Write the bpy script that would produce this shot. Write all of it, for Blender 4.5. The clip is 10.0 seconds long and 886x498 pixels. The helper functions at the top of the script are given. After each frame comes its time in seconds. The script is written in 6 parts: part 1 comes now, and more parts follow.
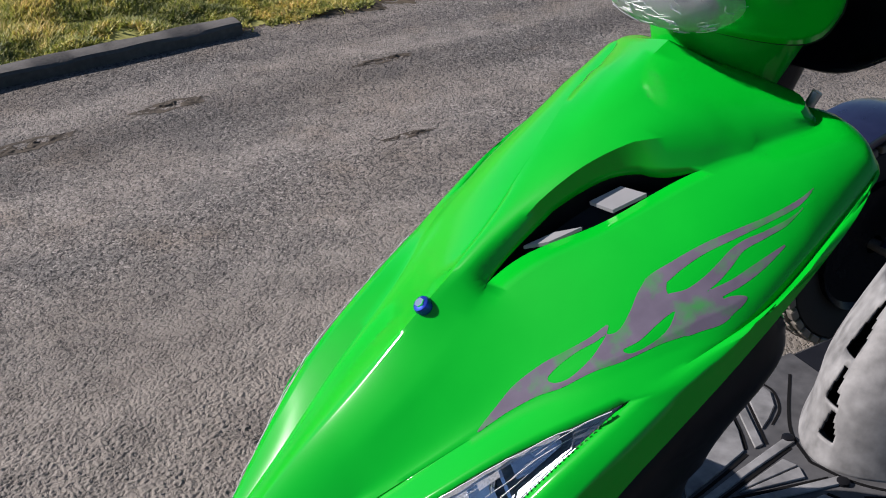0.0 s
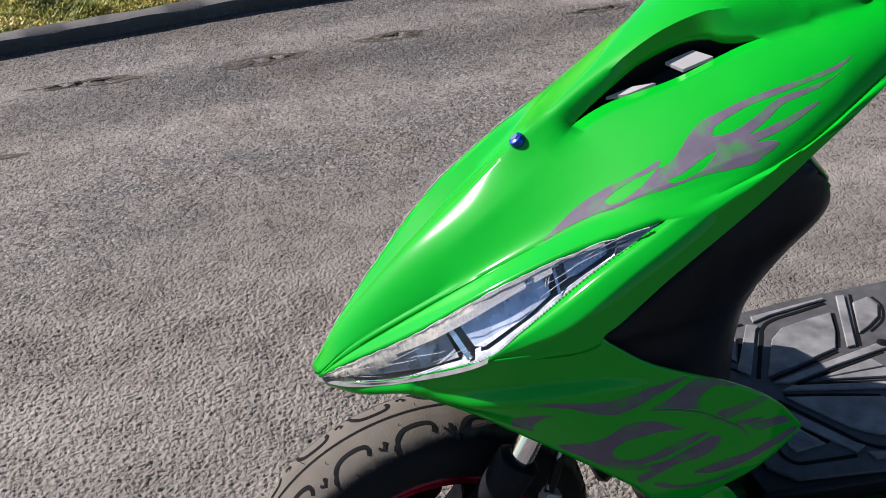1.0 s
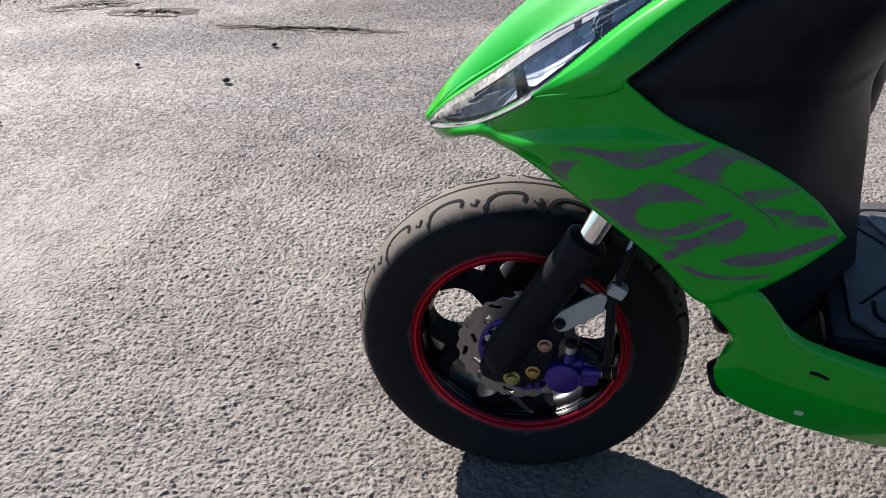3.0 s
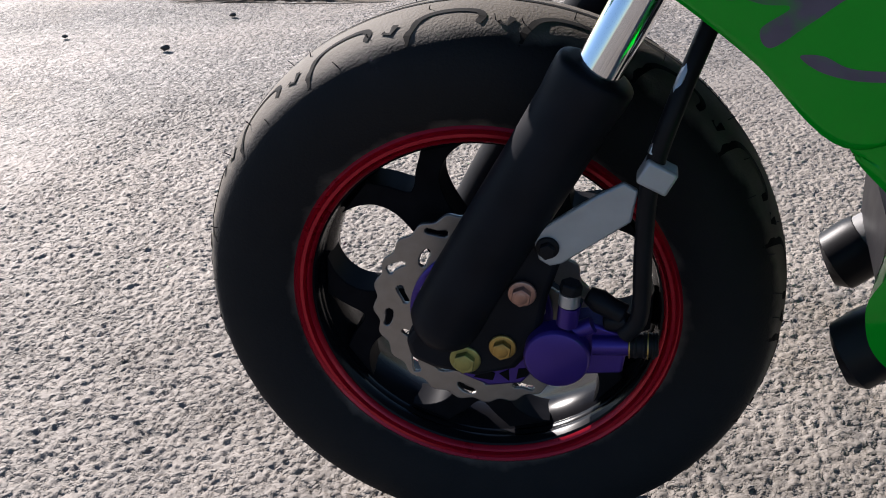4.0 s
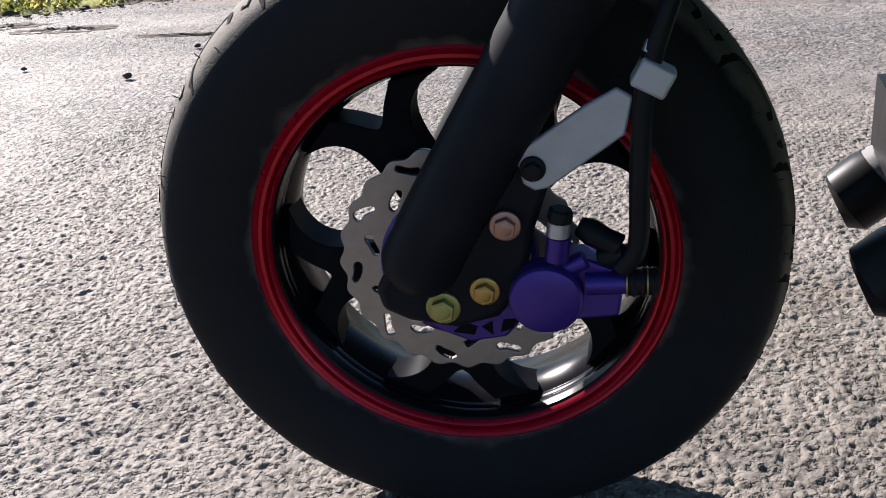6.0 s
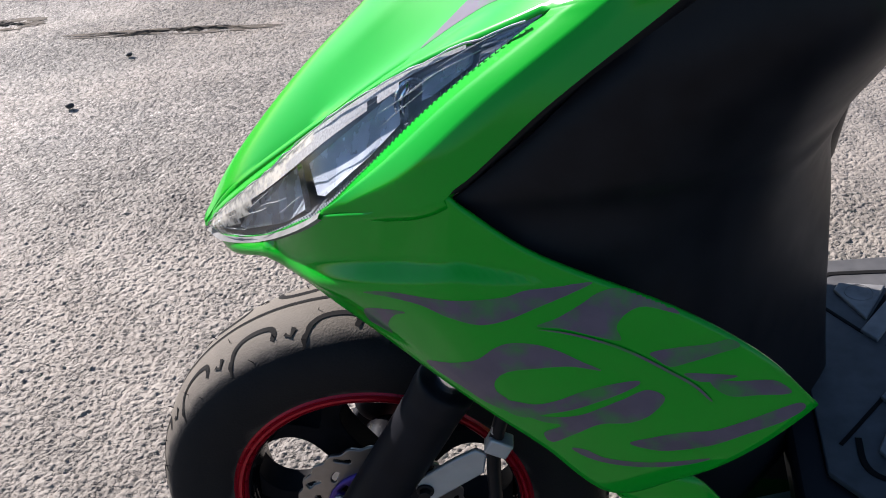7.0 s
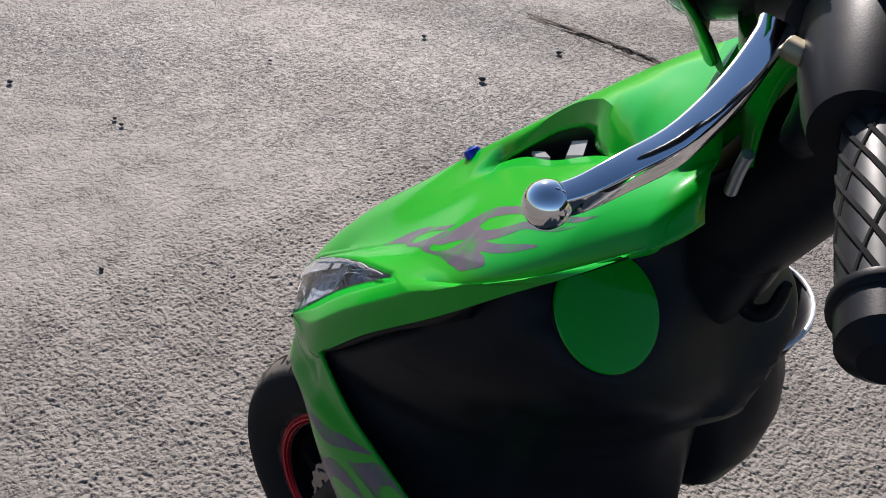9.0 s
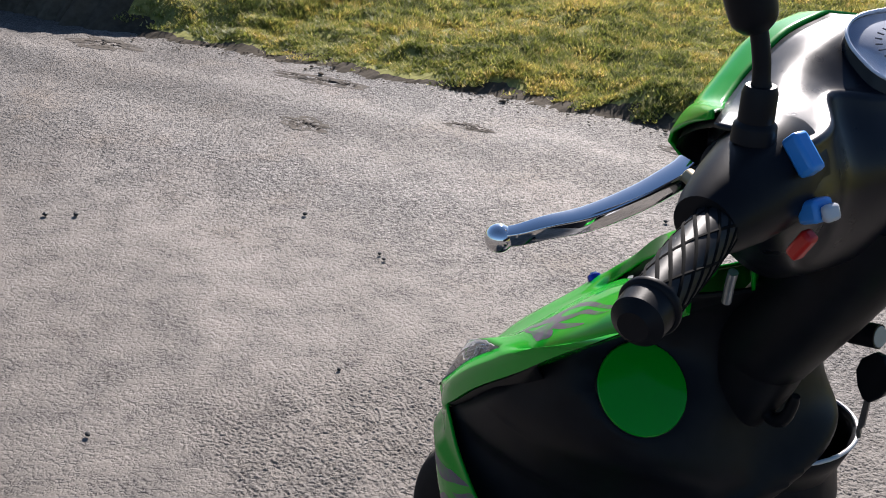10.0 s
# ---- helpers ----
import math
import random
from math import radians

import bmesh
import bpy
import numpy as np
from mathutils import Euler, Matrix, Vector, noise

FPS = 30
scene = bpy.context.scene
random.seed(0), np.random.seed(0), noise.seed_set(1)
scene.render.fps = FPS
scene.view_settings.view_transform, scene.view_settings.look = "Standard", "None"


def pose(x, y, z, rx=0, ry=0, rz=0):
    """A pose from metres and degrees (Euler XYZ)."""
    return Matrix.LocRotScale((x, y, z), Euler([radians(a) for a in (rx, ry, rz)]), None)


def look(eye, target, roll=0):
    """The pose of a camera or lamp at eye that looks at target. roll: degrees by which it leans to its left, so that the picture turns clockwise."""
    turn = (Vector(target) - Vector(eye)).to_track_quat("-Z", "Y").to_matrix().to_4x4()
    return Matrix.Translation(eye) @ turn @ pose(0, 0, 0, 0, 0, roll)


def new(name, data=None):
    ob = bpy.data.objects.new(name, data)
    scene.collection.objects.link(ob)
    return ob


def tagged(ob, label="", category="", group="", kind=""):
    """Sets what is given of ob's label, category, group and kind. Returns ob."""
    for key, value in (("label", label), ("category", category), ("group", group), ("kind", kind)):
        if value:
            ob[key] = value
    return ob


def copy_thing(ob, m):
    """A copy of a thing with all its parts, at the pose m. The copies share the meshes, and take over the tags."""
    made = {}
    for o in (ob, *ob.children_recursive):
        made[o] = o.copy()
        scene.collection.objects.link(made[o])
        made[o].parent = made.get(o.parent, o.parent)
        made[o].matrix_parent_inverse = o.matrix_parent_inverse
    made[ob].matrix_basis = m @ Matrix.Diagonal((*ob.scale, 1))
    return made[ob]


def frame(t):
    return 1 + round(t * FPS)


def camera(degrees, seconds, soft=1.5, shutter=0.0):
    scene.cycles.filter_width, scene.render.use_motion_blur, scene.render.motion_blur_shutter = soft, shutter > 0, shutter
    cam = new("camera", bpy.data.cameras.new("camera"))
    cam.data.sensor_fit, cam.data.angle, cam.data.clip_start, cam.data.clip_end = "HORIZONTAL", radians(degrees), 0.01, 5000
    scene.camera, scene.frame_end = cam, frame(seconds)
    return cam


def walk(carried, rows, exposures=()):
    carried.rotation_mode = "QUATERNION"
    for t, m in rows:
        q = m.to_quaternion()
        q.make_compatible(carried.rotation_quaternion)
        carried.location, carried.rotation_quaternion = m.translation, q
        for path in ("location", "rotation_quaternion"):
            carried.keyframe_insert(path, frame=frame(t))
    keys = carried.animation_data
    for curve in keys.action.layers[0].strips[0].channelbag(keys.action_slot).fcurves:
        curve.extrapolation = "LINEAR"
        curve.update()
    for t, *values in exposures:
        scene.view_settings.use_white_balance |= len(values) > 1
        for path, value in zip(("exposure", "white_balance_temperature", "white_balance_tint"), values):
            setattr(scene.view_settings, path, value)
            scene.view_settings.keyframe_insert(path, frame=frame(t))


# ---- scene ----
cam = camera(45.9, 10.0, soft=1.0)
PATH = [
    (0, (-0.223, -0.683, 1.26), (0.579, 0.858, 0.27), -0.8),
    (0.5, (-0.198, -0.828, 1.236), (0.357, 0.794, 0.206), -1.5),
    (1, (-0.192, -0.945, 1.231), (0.201, 0.728, 0.208), -1.6),
    (1.5, (-0.099, -1.03, 1.193), (0.002, 0.676, 0.155), -1.6),
    (2, (0.068, -1.129, 1.153), (-0.115, 0.546, 0.075), -1.0),
    (2.5, (0.163, -1.223, 1.116), (-0.158, 0.466, 0.094), -1.5),
    (2.7, (0.19, -1.235, 1.088), (-0.182, 0.455, 0.085), -1.7),
    (3.8, (0.207, -0.751, 0.69), (-0.344, 0.941, -0.222), -3.7),
    (4, (0.171, -0.7, 0.598), (-0.345, 1.025, -0.274), -3.5),
    (4.5, (0.15, -0.629, 0.41), (-0.35, 1.19, -0.255), -2.3),
    (5, (0.146, -0.621, 0.382), (-0.344, 1.215, -0.244), -3.2),
    (5.2, (0.144, -0.628, 0.389), (-0.334, 1.217, -0.216), -2.5),
    (6.3, (0.167, -0.673, 0.601), (-0.302, 1.051, -0.296), -5.2),
    (6.5, (0.178, -0.679, 0.705), (-0.274, 0.994, -0.293), -5.5),
    (6.8, (0.211, -0.725, 0.871), (-0.207, 0.903, -0.212), -6.5),
    (7, (0.241, -0.736, 0.961), (-0.117, 0.919, -0.104), -6.9),
    (7.5, (0.364, -0.838, 1.08), (0.0, 0.835, 0.047), -3.9),
    (8, (0.473, -0.879, 1.169), (-0.006, 0.741, 0.1), -3.0),
    (8.5, (0.553, -0.739, 1.207), (-0.144, 0.742, 0.059), -1.2),
    (8.8, (0.611, -0.667, 1.234), (-0.275, 0.713, 0.09), 1.7),
    (9, (0.68, -0.653, 1.243), (-0.44, 0.57, 0.126), 3.6),
    (9.5, (0.831, -0.639, 1.268), (-0.595, 0.314, 0.239), 5.4),
    (10, (1.007, -0.717, 1.315), (-0.575, 0.178, 0.481), 3.6),
]
walk(cam, [(t, look(eye, target, roll)) for t, eye, target, roll in PATH], [(0.0, 0.86), (0.5, 1.04), (1.0, 1.12), (2.0, 1.38), (4.0, 1.54), (4.5, 1.58), (5.0, 1.74), (6.5, 1.62), (7.5, 1.57), (8.5, 1.44), (9.0, 1.09), (10.0, 1.1)])

from mathutils.bvhtree import BVHTree

# ---- world, sun, exposure ----
SUN_TURN, SUN_RISE = radians(-50), radians(31)
world = bpy.data.worlds.new("sky")
scene.world = world
world.use_nodes = True
sky = world.node_tree.nodes.new("ShaderNodeTexSky")
sky.sky_type, sky.sun_disc = "NISHITA", False
sky.sun_elevation, sky.sun_rotation = SUN_RISE, SUN_TURN
back = world.node_tree.nodes["Background"]
world.node_tree.links.new(sky.outputs[0], back.inputs[0])
sky.air_density, sky.dust_density, sky.ozone_density, sky.altitude = 1.0, 0.6, 5.0, 300
back.inputs[1].default_value = 0.055
sun = new("sun", bpy.data.lights.new("sun", "SUN"))
sun.data.energy, sun.data.angle, sun.data.color = 5.0, radians(0.55), (1.0, 0.92, 0.89)
toward = Vector((math.sin(SUN_TURN) * math.cos(SUN_RISE), math.cos(SUN_TURN) * math.cos(SUN_RISE), math.sin(SUN_RISE)))
sun.matrix_world = look(toward * 20, (0, 0, 0))


# ---- materials ----
def node_material(name):
    m = bpy.data.materials.new(name)
    m.use_nodes = True
    return m, m.node_tree.nodes, m.node_tree.links, m.node_tree.nodes["Principled BSDF"]


def surface(name, color, rough=0.5, metal=0.0, spread=0.12, scale=40.0, grain=400.0, bump=0.0, coat=0.0, rough_spread=0.1, stain=4.0):
    """A paint, plastic, rubber or metal with two scales of variation in colour and gloss."""
    m, n, l, p = node_material(name)
    co = n.new("ShaderNodeTexCoord")
    big, small = n.new("ShaderNodeTexNoise"), n.new("ShaderNodeTexNoise")
    big.inputs["Scale"].default_value, big.inputs["Detail"].default_value = stain, 6
    small.inputs["Scale"].default_value, small.inputs["Detail"].default_value = scale, 5
    l.new(co.outputs["Object"], big.inputs[0]), l.new(co.outputs["Object"], small.inputs[0])
    add = n.new("ShaderNodeMath")
    add.operation = "ADD"
    l.new(big.outputs[0], add.inputs[0]), l.new(small.outputs[0], add.inputs[1])
    ramp = n.new("ShaderNodeMapRange")
    ramp.inputs[1].default_value, ramp.inputs[2].default_value = 0.6, 1.4
    l.new(add.outputs[0], ramp.inputs[0])
    mix = n.new("ShaderNodeMix")
    mix.data_type = "RGBA"
    low = [c * (1 - spread) for c in color]
    high = [min(1, c * (1 + spread) + 0.01 * spread) for c in color]
    mix.inputs[6].default_value, mix.inputs[7].default_value = (*low, 1), (*high, 1)
    l.new(ramp.outputs[0], mix.inputs[0]), l.new(mix.outputs[2], p.inputs["Base Color"])
    gloss = n.new("ShaderNodeMapRange")
    gloss.inputs[3].default_value, gloss.inputs[4].default_value = max(0.02, rough - rough_spread), min(1, rough + rough_spread)
    l.new(small.outputs[0], gloss.inputs[0]), l.new(gloss.outputs[0], p.inputs["Roughness"])
    p.inputs["Metallic"].default_value = metal
    p.inputs["Coat Weight"].default_value, p.inputs["Coat Roughness"].default_value = coat, 0.06
    if bump:
        fine, b = n.new("ShaderNodeTexNoise"), n.new("ShaderNodeBump")
        fine.inputs["Scale"].default_value, fine.inputs["Detail"].default_value = grain, 3
        b.inputs["Strength"].default_value, b.inputs["Distance"].default_value = bump, 0.002
        l.new(co.outputs["Object"], fine.inputs[0]), l.new(fine.outputs[0], b.inputs["Height"]), l.new(b.outputs[0], p.inputs["Normal"])
    return m


GREEN = surface("green_paint", (0.0, 0.28, 0.012), 0.4, spread=0.05, scale=25, coat=0.58, rough_spread=0.05)
GREEN.node_tree.nodes["Principled BSDF"].inputs["Specular IOR Level"].default_value = 0.02
GREEN.node_tree.nodes["Principled BSDF"].inputs["Coat Roughness"].default_value = 0.08
GREEN.node_tree.nodes["Principled BSDF"].inputs["Coat IOR"].default_value = 1.46
FLAME = surface("grey_flame_film", (0.092, 0.078, 0.108), 0.45, spread=0.2, scale=60, coat=0.4)
FLAME.node_tree.nodes["Principled BSDF"].inputs["Specular IOR Level"].default_value = 0.03


def worn_print(m, under):
    """Lets the paint under a printed film show through in soft patches."""
    n, l = m.node_tree.nodes, m.node_tree.links
    p = n["Principled BSDF"]
    co, tex, fac, mix = n.new("ShaderNodeTexCoord"), n.new("ShaderNodeTexNoise"), n.new("ShaderNodeMapRange"), n.new("ShaderNodeMix")
    tex.inputs["Scale"].default_value, tex.inputs["Detail"].default_value = 38, 4
    fac.inputs[1].default_value, fac.inputs[2].default_value, fac.inputs[4].default_value = 0.48, 0.68, 0.6
    mix.data_type = "RGBA"
    l.new(co.outputs["Object"], tex.inputs[0]), l.new(tex.outputs[0], fac.inputs[0]), l.new(fac.outputs[0], mix.inputs[0])
    l.new(p.inputs["Base Color"].links[0].from_socket, mix.inputs[6])
    mix.inputs[7].default_value = (*under, 1)
    l.new(mix.outputs[2], p.inputs["Base Color"])


worn_print(FLAME, (0.0, 0.24, 0.01))
BLACK = surface("black_plastic", (0.0075, 0.0075, 0.0095), 0.4, spread=0.3, grain=900, bump=0.03)
BLACK.node_tree.nodes["Principled BSDF"].inputs["Specular IOR Level"].default_value = 0.11
GREY = surface("scuffed_grey_plastic", (0.165, 0.165, 0.168), 0.5, spread=0.55, scale=45, grain=700, bump=0.06, stain=16)
GREY.node_tree.nodes["Principled BSDF"].inputs["Specular IOR Level"].default_value = 0.15
GROOVE = surface("black_groove", (0.004, 0.004, 0.0045), 0.9)
GROOVE.node_tree.nodes["Principled BSDF"].inputs["Specular IOR Level"].default_value = 0.1
RUBBER = surface("tyre_rubber", (0.008, 0.008, 0.009), 0.75, spread=0.3, grain=500, bump=0.2, stain=9)
RUBBER.node_tree.nodes["Principled BSDF"].inputs["Specular IOR Level"].default_value = 0.25
DUSTY = surface("dusty_tread_rubber", (0.095, 0.083, 0.07), 0.8, spread=0.25, grain=500, bump=0.3, stain=14)


def tread_material(middle):
    """Black rubber, with road dust on the crown that thins out raggedly over the shoulders."""
    m = DUSTY.copy()
    m.name = "dusty_tyre"
    n, l = m.node_tree.nodes, m.node_tree.links
    p = n["Principled BSDF"]
    co, axes, off, size, ragged, edge, mix = n.new("ShaderNodeTexCoord"), n.new("ShaderNodeSeparateXYZ"), n.new("ShaderNodeMath"), n.new("ShaderNodeMath"), n.new("ShaderNodeTexNoise"), n.new("ShaderNodeMath"), n.new("ShaderNodeMix")
    off.operation, off.inputs[1].default_value, size.operation = "SUBTRACT", middle, "ABSOLUTE"
    l.new(co.outputs["Object"], axes.inputs[0]), l.new(axes.outputs[1], off.inputs[0]), l.new(off.outputs[0], size.inputs[0])
    ragged.inputs["Scale"].default_value, ragged.inputs["Detail"].default_value = 45, 8
    l.new(co.outputs["Object"], ragged.inputs[0])
    edge.operation, edge.inputs[1].default_value = "MULTIPLY_ADD", 0.016
    l.new(ragged.outputs[0], edge.inputs[0]), l.new(size.outputs[0], edge.inputs[2])
    fade = n.new("ShaderNodeMapRange")
    for k, v in ((1, 0.046), (2, 0.054), (3, 0.0), (4, 1.0)):
        fade.inputs[k].default_value = v
    l.new(edge.outputs[0], fade.inputs[0]), l.new(fade.outputs[0], mix.inputs[0])
    mix.data_type = "RGBA"
    l.new(p.inputs["Base Color"].links[0].from_socket, mix.inputs[6])
    mix.inputs[7].default_value = (0.008, 0.008, 0.009, 1)
    l.new(mix.outputs[2], p.inputs["Base Color"])
    p.inputs["Specular IOR Level"].default_value = 0.2
    return m


TREAD = tread_material(0.008)
RED = surface("red_anodised", (0.34, 0.0, 0.014), 0.3, metal=0.45, spread=0.15)
FORKBLACK = surface("powder_coated_black", (0.007, 0.0075, 0.0105), 0.5, spread=0.3)
FORKBLACK.node_tree.nodes["Principled BSDF"].inputs["Specular IOR Level"].default_value = 0.09
RIMBLACK = surface("gloss_black_paint", (0.005, 0.005, 0.0065), 0.22, spread=0.2, rough_spread=0.08)
RIMBLACK.node_tree.nodes["Principled BSDF"].inputs["Specular IOR Level"].default_value = 0.07
BARREL = surface("dull_black_paint", (0.005, 0.005, 0.0065), 0.45, spread=0.3, scale=60)
BARREL.node_tree.nodes["Principled BSDF"].inputs["Specular IOR Level"].default_value = 0.02
STEEL = surface("brushed_steel", (0.27, 0.25, 0.235), 0.42, metal=0.85, spread=0.15, scale=120)
CHROME = surface("chrome", (0.82, 0.83, 0.85), 0.07, metal=1.0, spread=0.03, rough_spread=0.03)
ALLOY = surface("bare_aluminium", (0.4, 0.41, 0.43), 0.38, metal=0.8, spread=0.15, scale=80)
PURPLE = surface("purple_anodised", (0.042, 0.018, 0.2), 0.33, metal=0.5, spread=0.15)
GOLD = surface("gold_zinc", (0.40, 0.26, 0.08), 0.36, metal=0.8, spread=0.25, scale=90)
OLIVE = surface("olive_zinc", (0.29, 0.28, 0.10), 0.38, metal=0.75, spread=0.3, scale=90)
PINK = surface("rosy_zinc", (0.38, 0.22, 0.175), 0.38, metal=0.75, spread=0.25, scale=90)
BLUE = surface("blue_plastic", (0.04, 0.25, 0.66), 0.35, spread=0.1)
BOLTBLUE = surface("blue_anodised", (0.02, 0.05, 0.42), 0.25, metal=0.7, spread=0.1)
REDPLASTIC = surface("red_plastic", (0.5, 0.016, 0.012), 0.35, spread=0.1)
PALE = surface("pale_alloy", (0.36, 0.37, 0.38), 0.45, metal=0.35, spread=0.15, scale=60)
SLAT = surface("pale_grey_plastic", (0.2, 0.2, 0.21), 0.45, spread=0.1)
WHITE = surface("white_plastic", (0.5, 0.51, 0.53), 0.3, spread=0.06)
REFLECTOR = surface("lamp_reflector", (0.19, 0.21, 0.25), 0.32, metal=0.5, spread=0.45, scale=90)
DIAL = surface("dial_plate", (0.7, 0.74, 0.84), 0.4, spread=0.15)
MATBASE = surface("worn_dark_mat", (0.066, 0.066, 0.069), 0.55, spread=0.35, scale=60, stain=18, grain=700, bump=0.06)
MATBASE.node_tree.nodes["Principled BSDF"].inputs["Specular IOR Level"].default_value = 0.12
BEIGE = surface("yellowed_zinc", (0.33, 0.27, 0.16), 0.5, metal=0.3, spread=0.2)
SATIN = surface("satin_black_plastic", (0.004, 0.0045, 0.009), 0.3, spread=0.3, grain=900, bump=0.03)
SATIN.node_tree.nodes["Principled BSDF"].inputs["Specular IOR Level"].default_value = 0.26
GRIP = surface("worn_grip_rubber", (0.012, 0.012, 0.014), 0.46, spread=0.4, scale=120, stain=20)
GRIP.node_tree.nodes["Principled BSDF"].inputs["Specular IOR Level"].default_value = 0.14


def glass(name, tint, rough):
    m, n, l, p = node_material(name)
    p.inputs["Base Color"].default_value = (*tint, 1)
    p.inputs["Transmission Weight"].default_value = 0.88
    p.inputs["IOR"].default_value = 1.3
    tex, co, mapr = n.new("ShaderNodeTexNoise"), n.new("ShaderNodeTexCoord"), n.new("ShaderNodeMapRange")
    tex.inputs["Scale"].default_value, tex.inputs["Detail"].default_value = 60, 6
    mapr.inputs[3].default_value, mapr.inputs[4].default_value = rough * 0.4, rough * 1.8
    l.new(co.outputs["Object"], tex.inputs[0]), l.new(tex.outputs[0], mapr.inputs[0]), l.new(mapr.outputs[0], p.inputs["Roughness"])
    return m



def clear_sheet(name):
    """A thin clear sheet: see-through, with a gloss that grows towards grazing."""
    m, n, l, p = node_material(name)
    clear, shine, mix, edge = n.new("ShaderNodeBsdfTransparent"), n.new("ShaderNodeBsdfGlossy"), n.new("ShaderNodeMixShader"), n.new("ShaderNodeFresnel")
    tex, co, rough = n.new("ShaderNodeTexNoise"), n.new("ShaderNodeTexCoord"), n.new("ShaderNodeMapRange")
    tex.inputs["Scale"].default_value, tex.inputs["Detail"].default_value = 70, 6
    rough.inputs[3].default_value, rough.inputs[4].default_value = 0.02, 0.12
    l.new(co.outputs["Object"], tex.inputs[0]), l.new(tex.outputs[0], rough.inputs[0]), l.new(rough.outputs[0], shine.inputs["Roughness"])
    clear.inputs[0].default_value, edge.inputs["IOR"].default_value = (0.93, 0.95, 0.97, 1), 1.5
    l.new(edge.outputs[0], mix.inputs[0]), l.new(clear.outputs[0], mix.inputs[1]), l.new(shine.outputs[0], mix.inputs[2])
    l.new(mix.outputs[0], n["Material Output"].inputs[0])
    n.remove(p)
    return m


LENS = clear_sheet("clear_lens_plastic")
# half-metal pale blue: the mirrored sky is put into the colour
FACET = surface("sky_blue_facet", (0.62, 0.68, 0.8), 0.28, metal=0.5, spread=0.25, scale=60, stain=30)


def hazy_film(name, haze_color, least, most, grain=140):
    """Protective film: part see-through, part haze, which stands for scuffs, dust and painted glare."""
    m, n, l, p = node_material(name)
    co, tex, haze, clear, mix = n.new("ShaderNodeTexCoord"), n.new("ShaderNodeTexNoise"), n.new("ShaderNodeMapRange"), n.new("ShaderNodeBsdfTransparent"), n.new("ShaderNodeMixShader")
    tex.inputs["Scale"].default_value, tex.inputs["Detail"].default_value = grain, 9
    haze.inputs[1].default_value, haze.inputs[2].default_value, haze.inputs[3].default_value, haze.inputs[4].default_value = 0.38, 0.62, least, most
    p.inputs["Base Color"].default_value, p.inputs["Roughness"].default_value = (*haze_color, 1), 0.35
    l.new(co.outputs["Object"], tex.inputs[0]), l.new(tex.outputs[0], haze.inputs[0]), l.new(haze.outputs[0], mix.inputs[0])
    l.new(clear.outputs[0], mix.inputs[1]), l.new(p.outputs[0], mix.inputs[2]), l.new(mix.outputs[0], n["Material Output"].inputs[0])
    return m


DUSTFILM = hazy_film("dusty_clear_film", (0.46, 0.44, 0.39), 0.25, 0.85)
# this film's whitish haze paints the sun glare on the lens edge
GLAREFILM = hazy_film("glare_whitened_film", (0.62, 0.62, 0.64), 0.35, 0.55, 700)
FILM = glass("crinkled_clear_film", (0.95, 0.96, 0.98), 0.35)


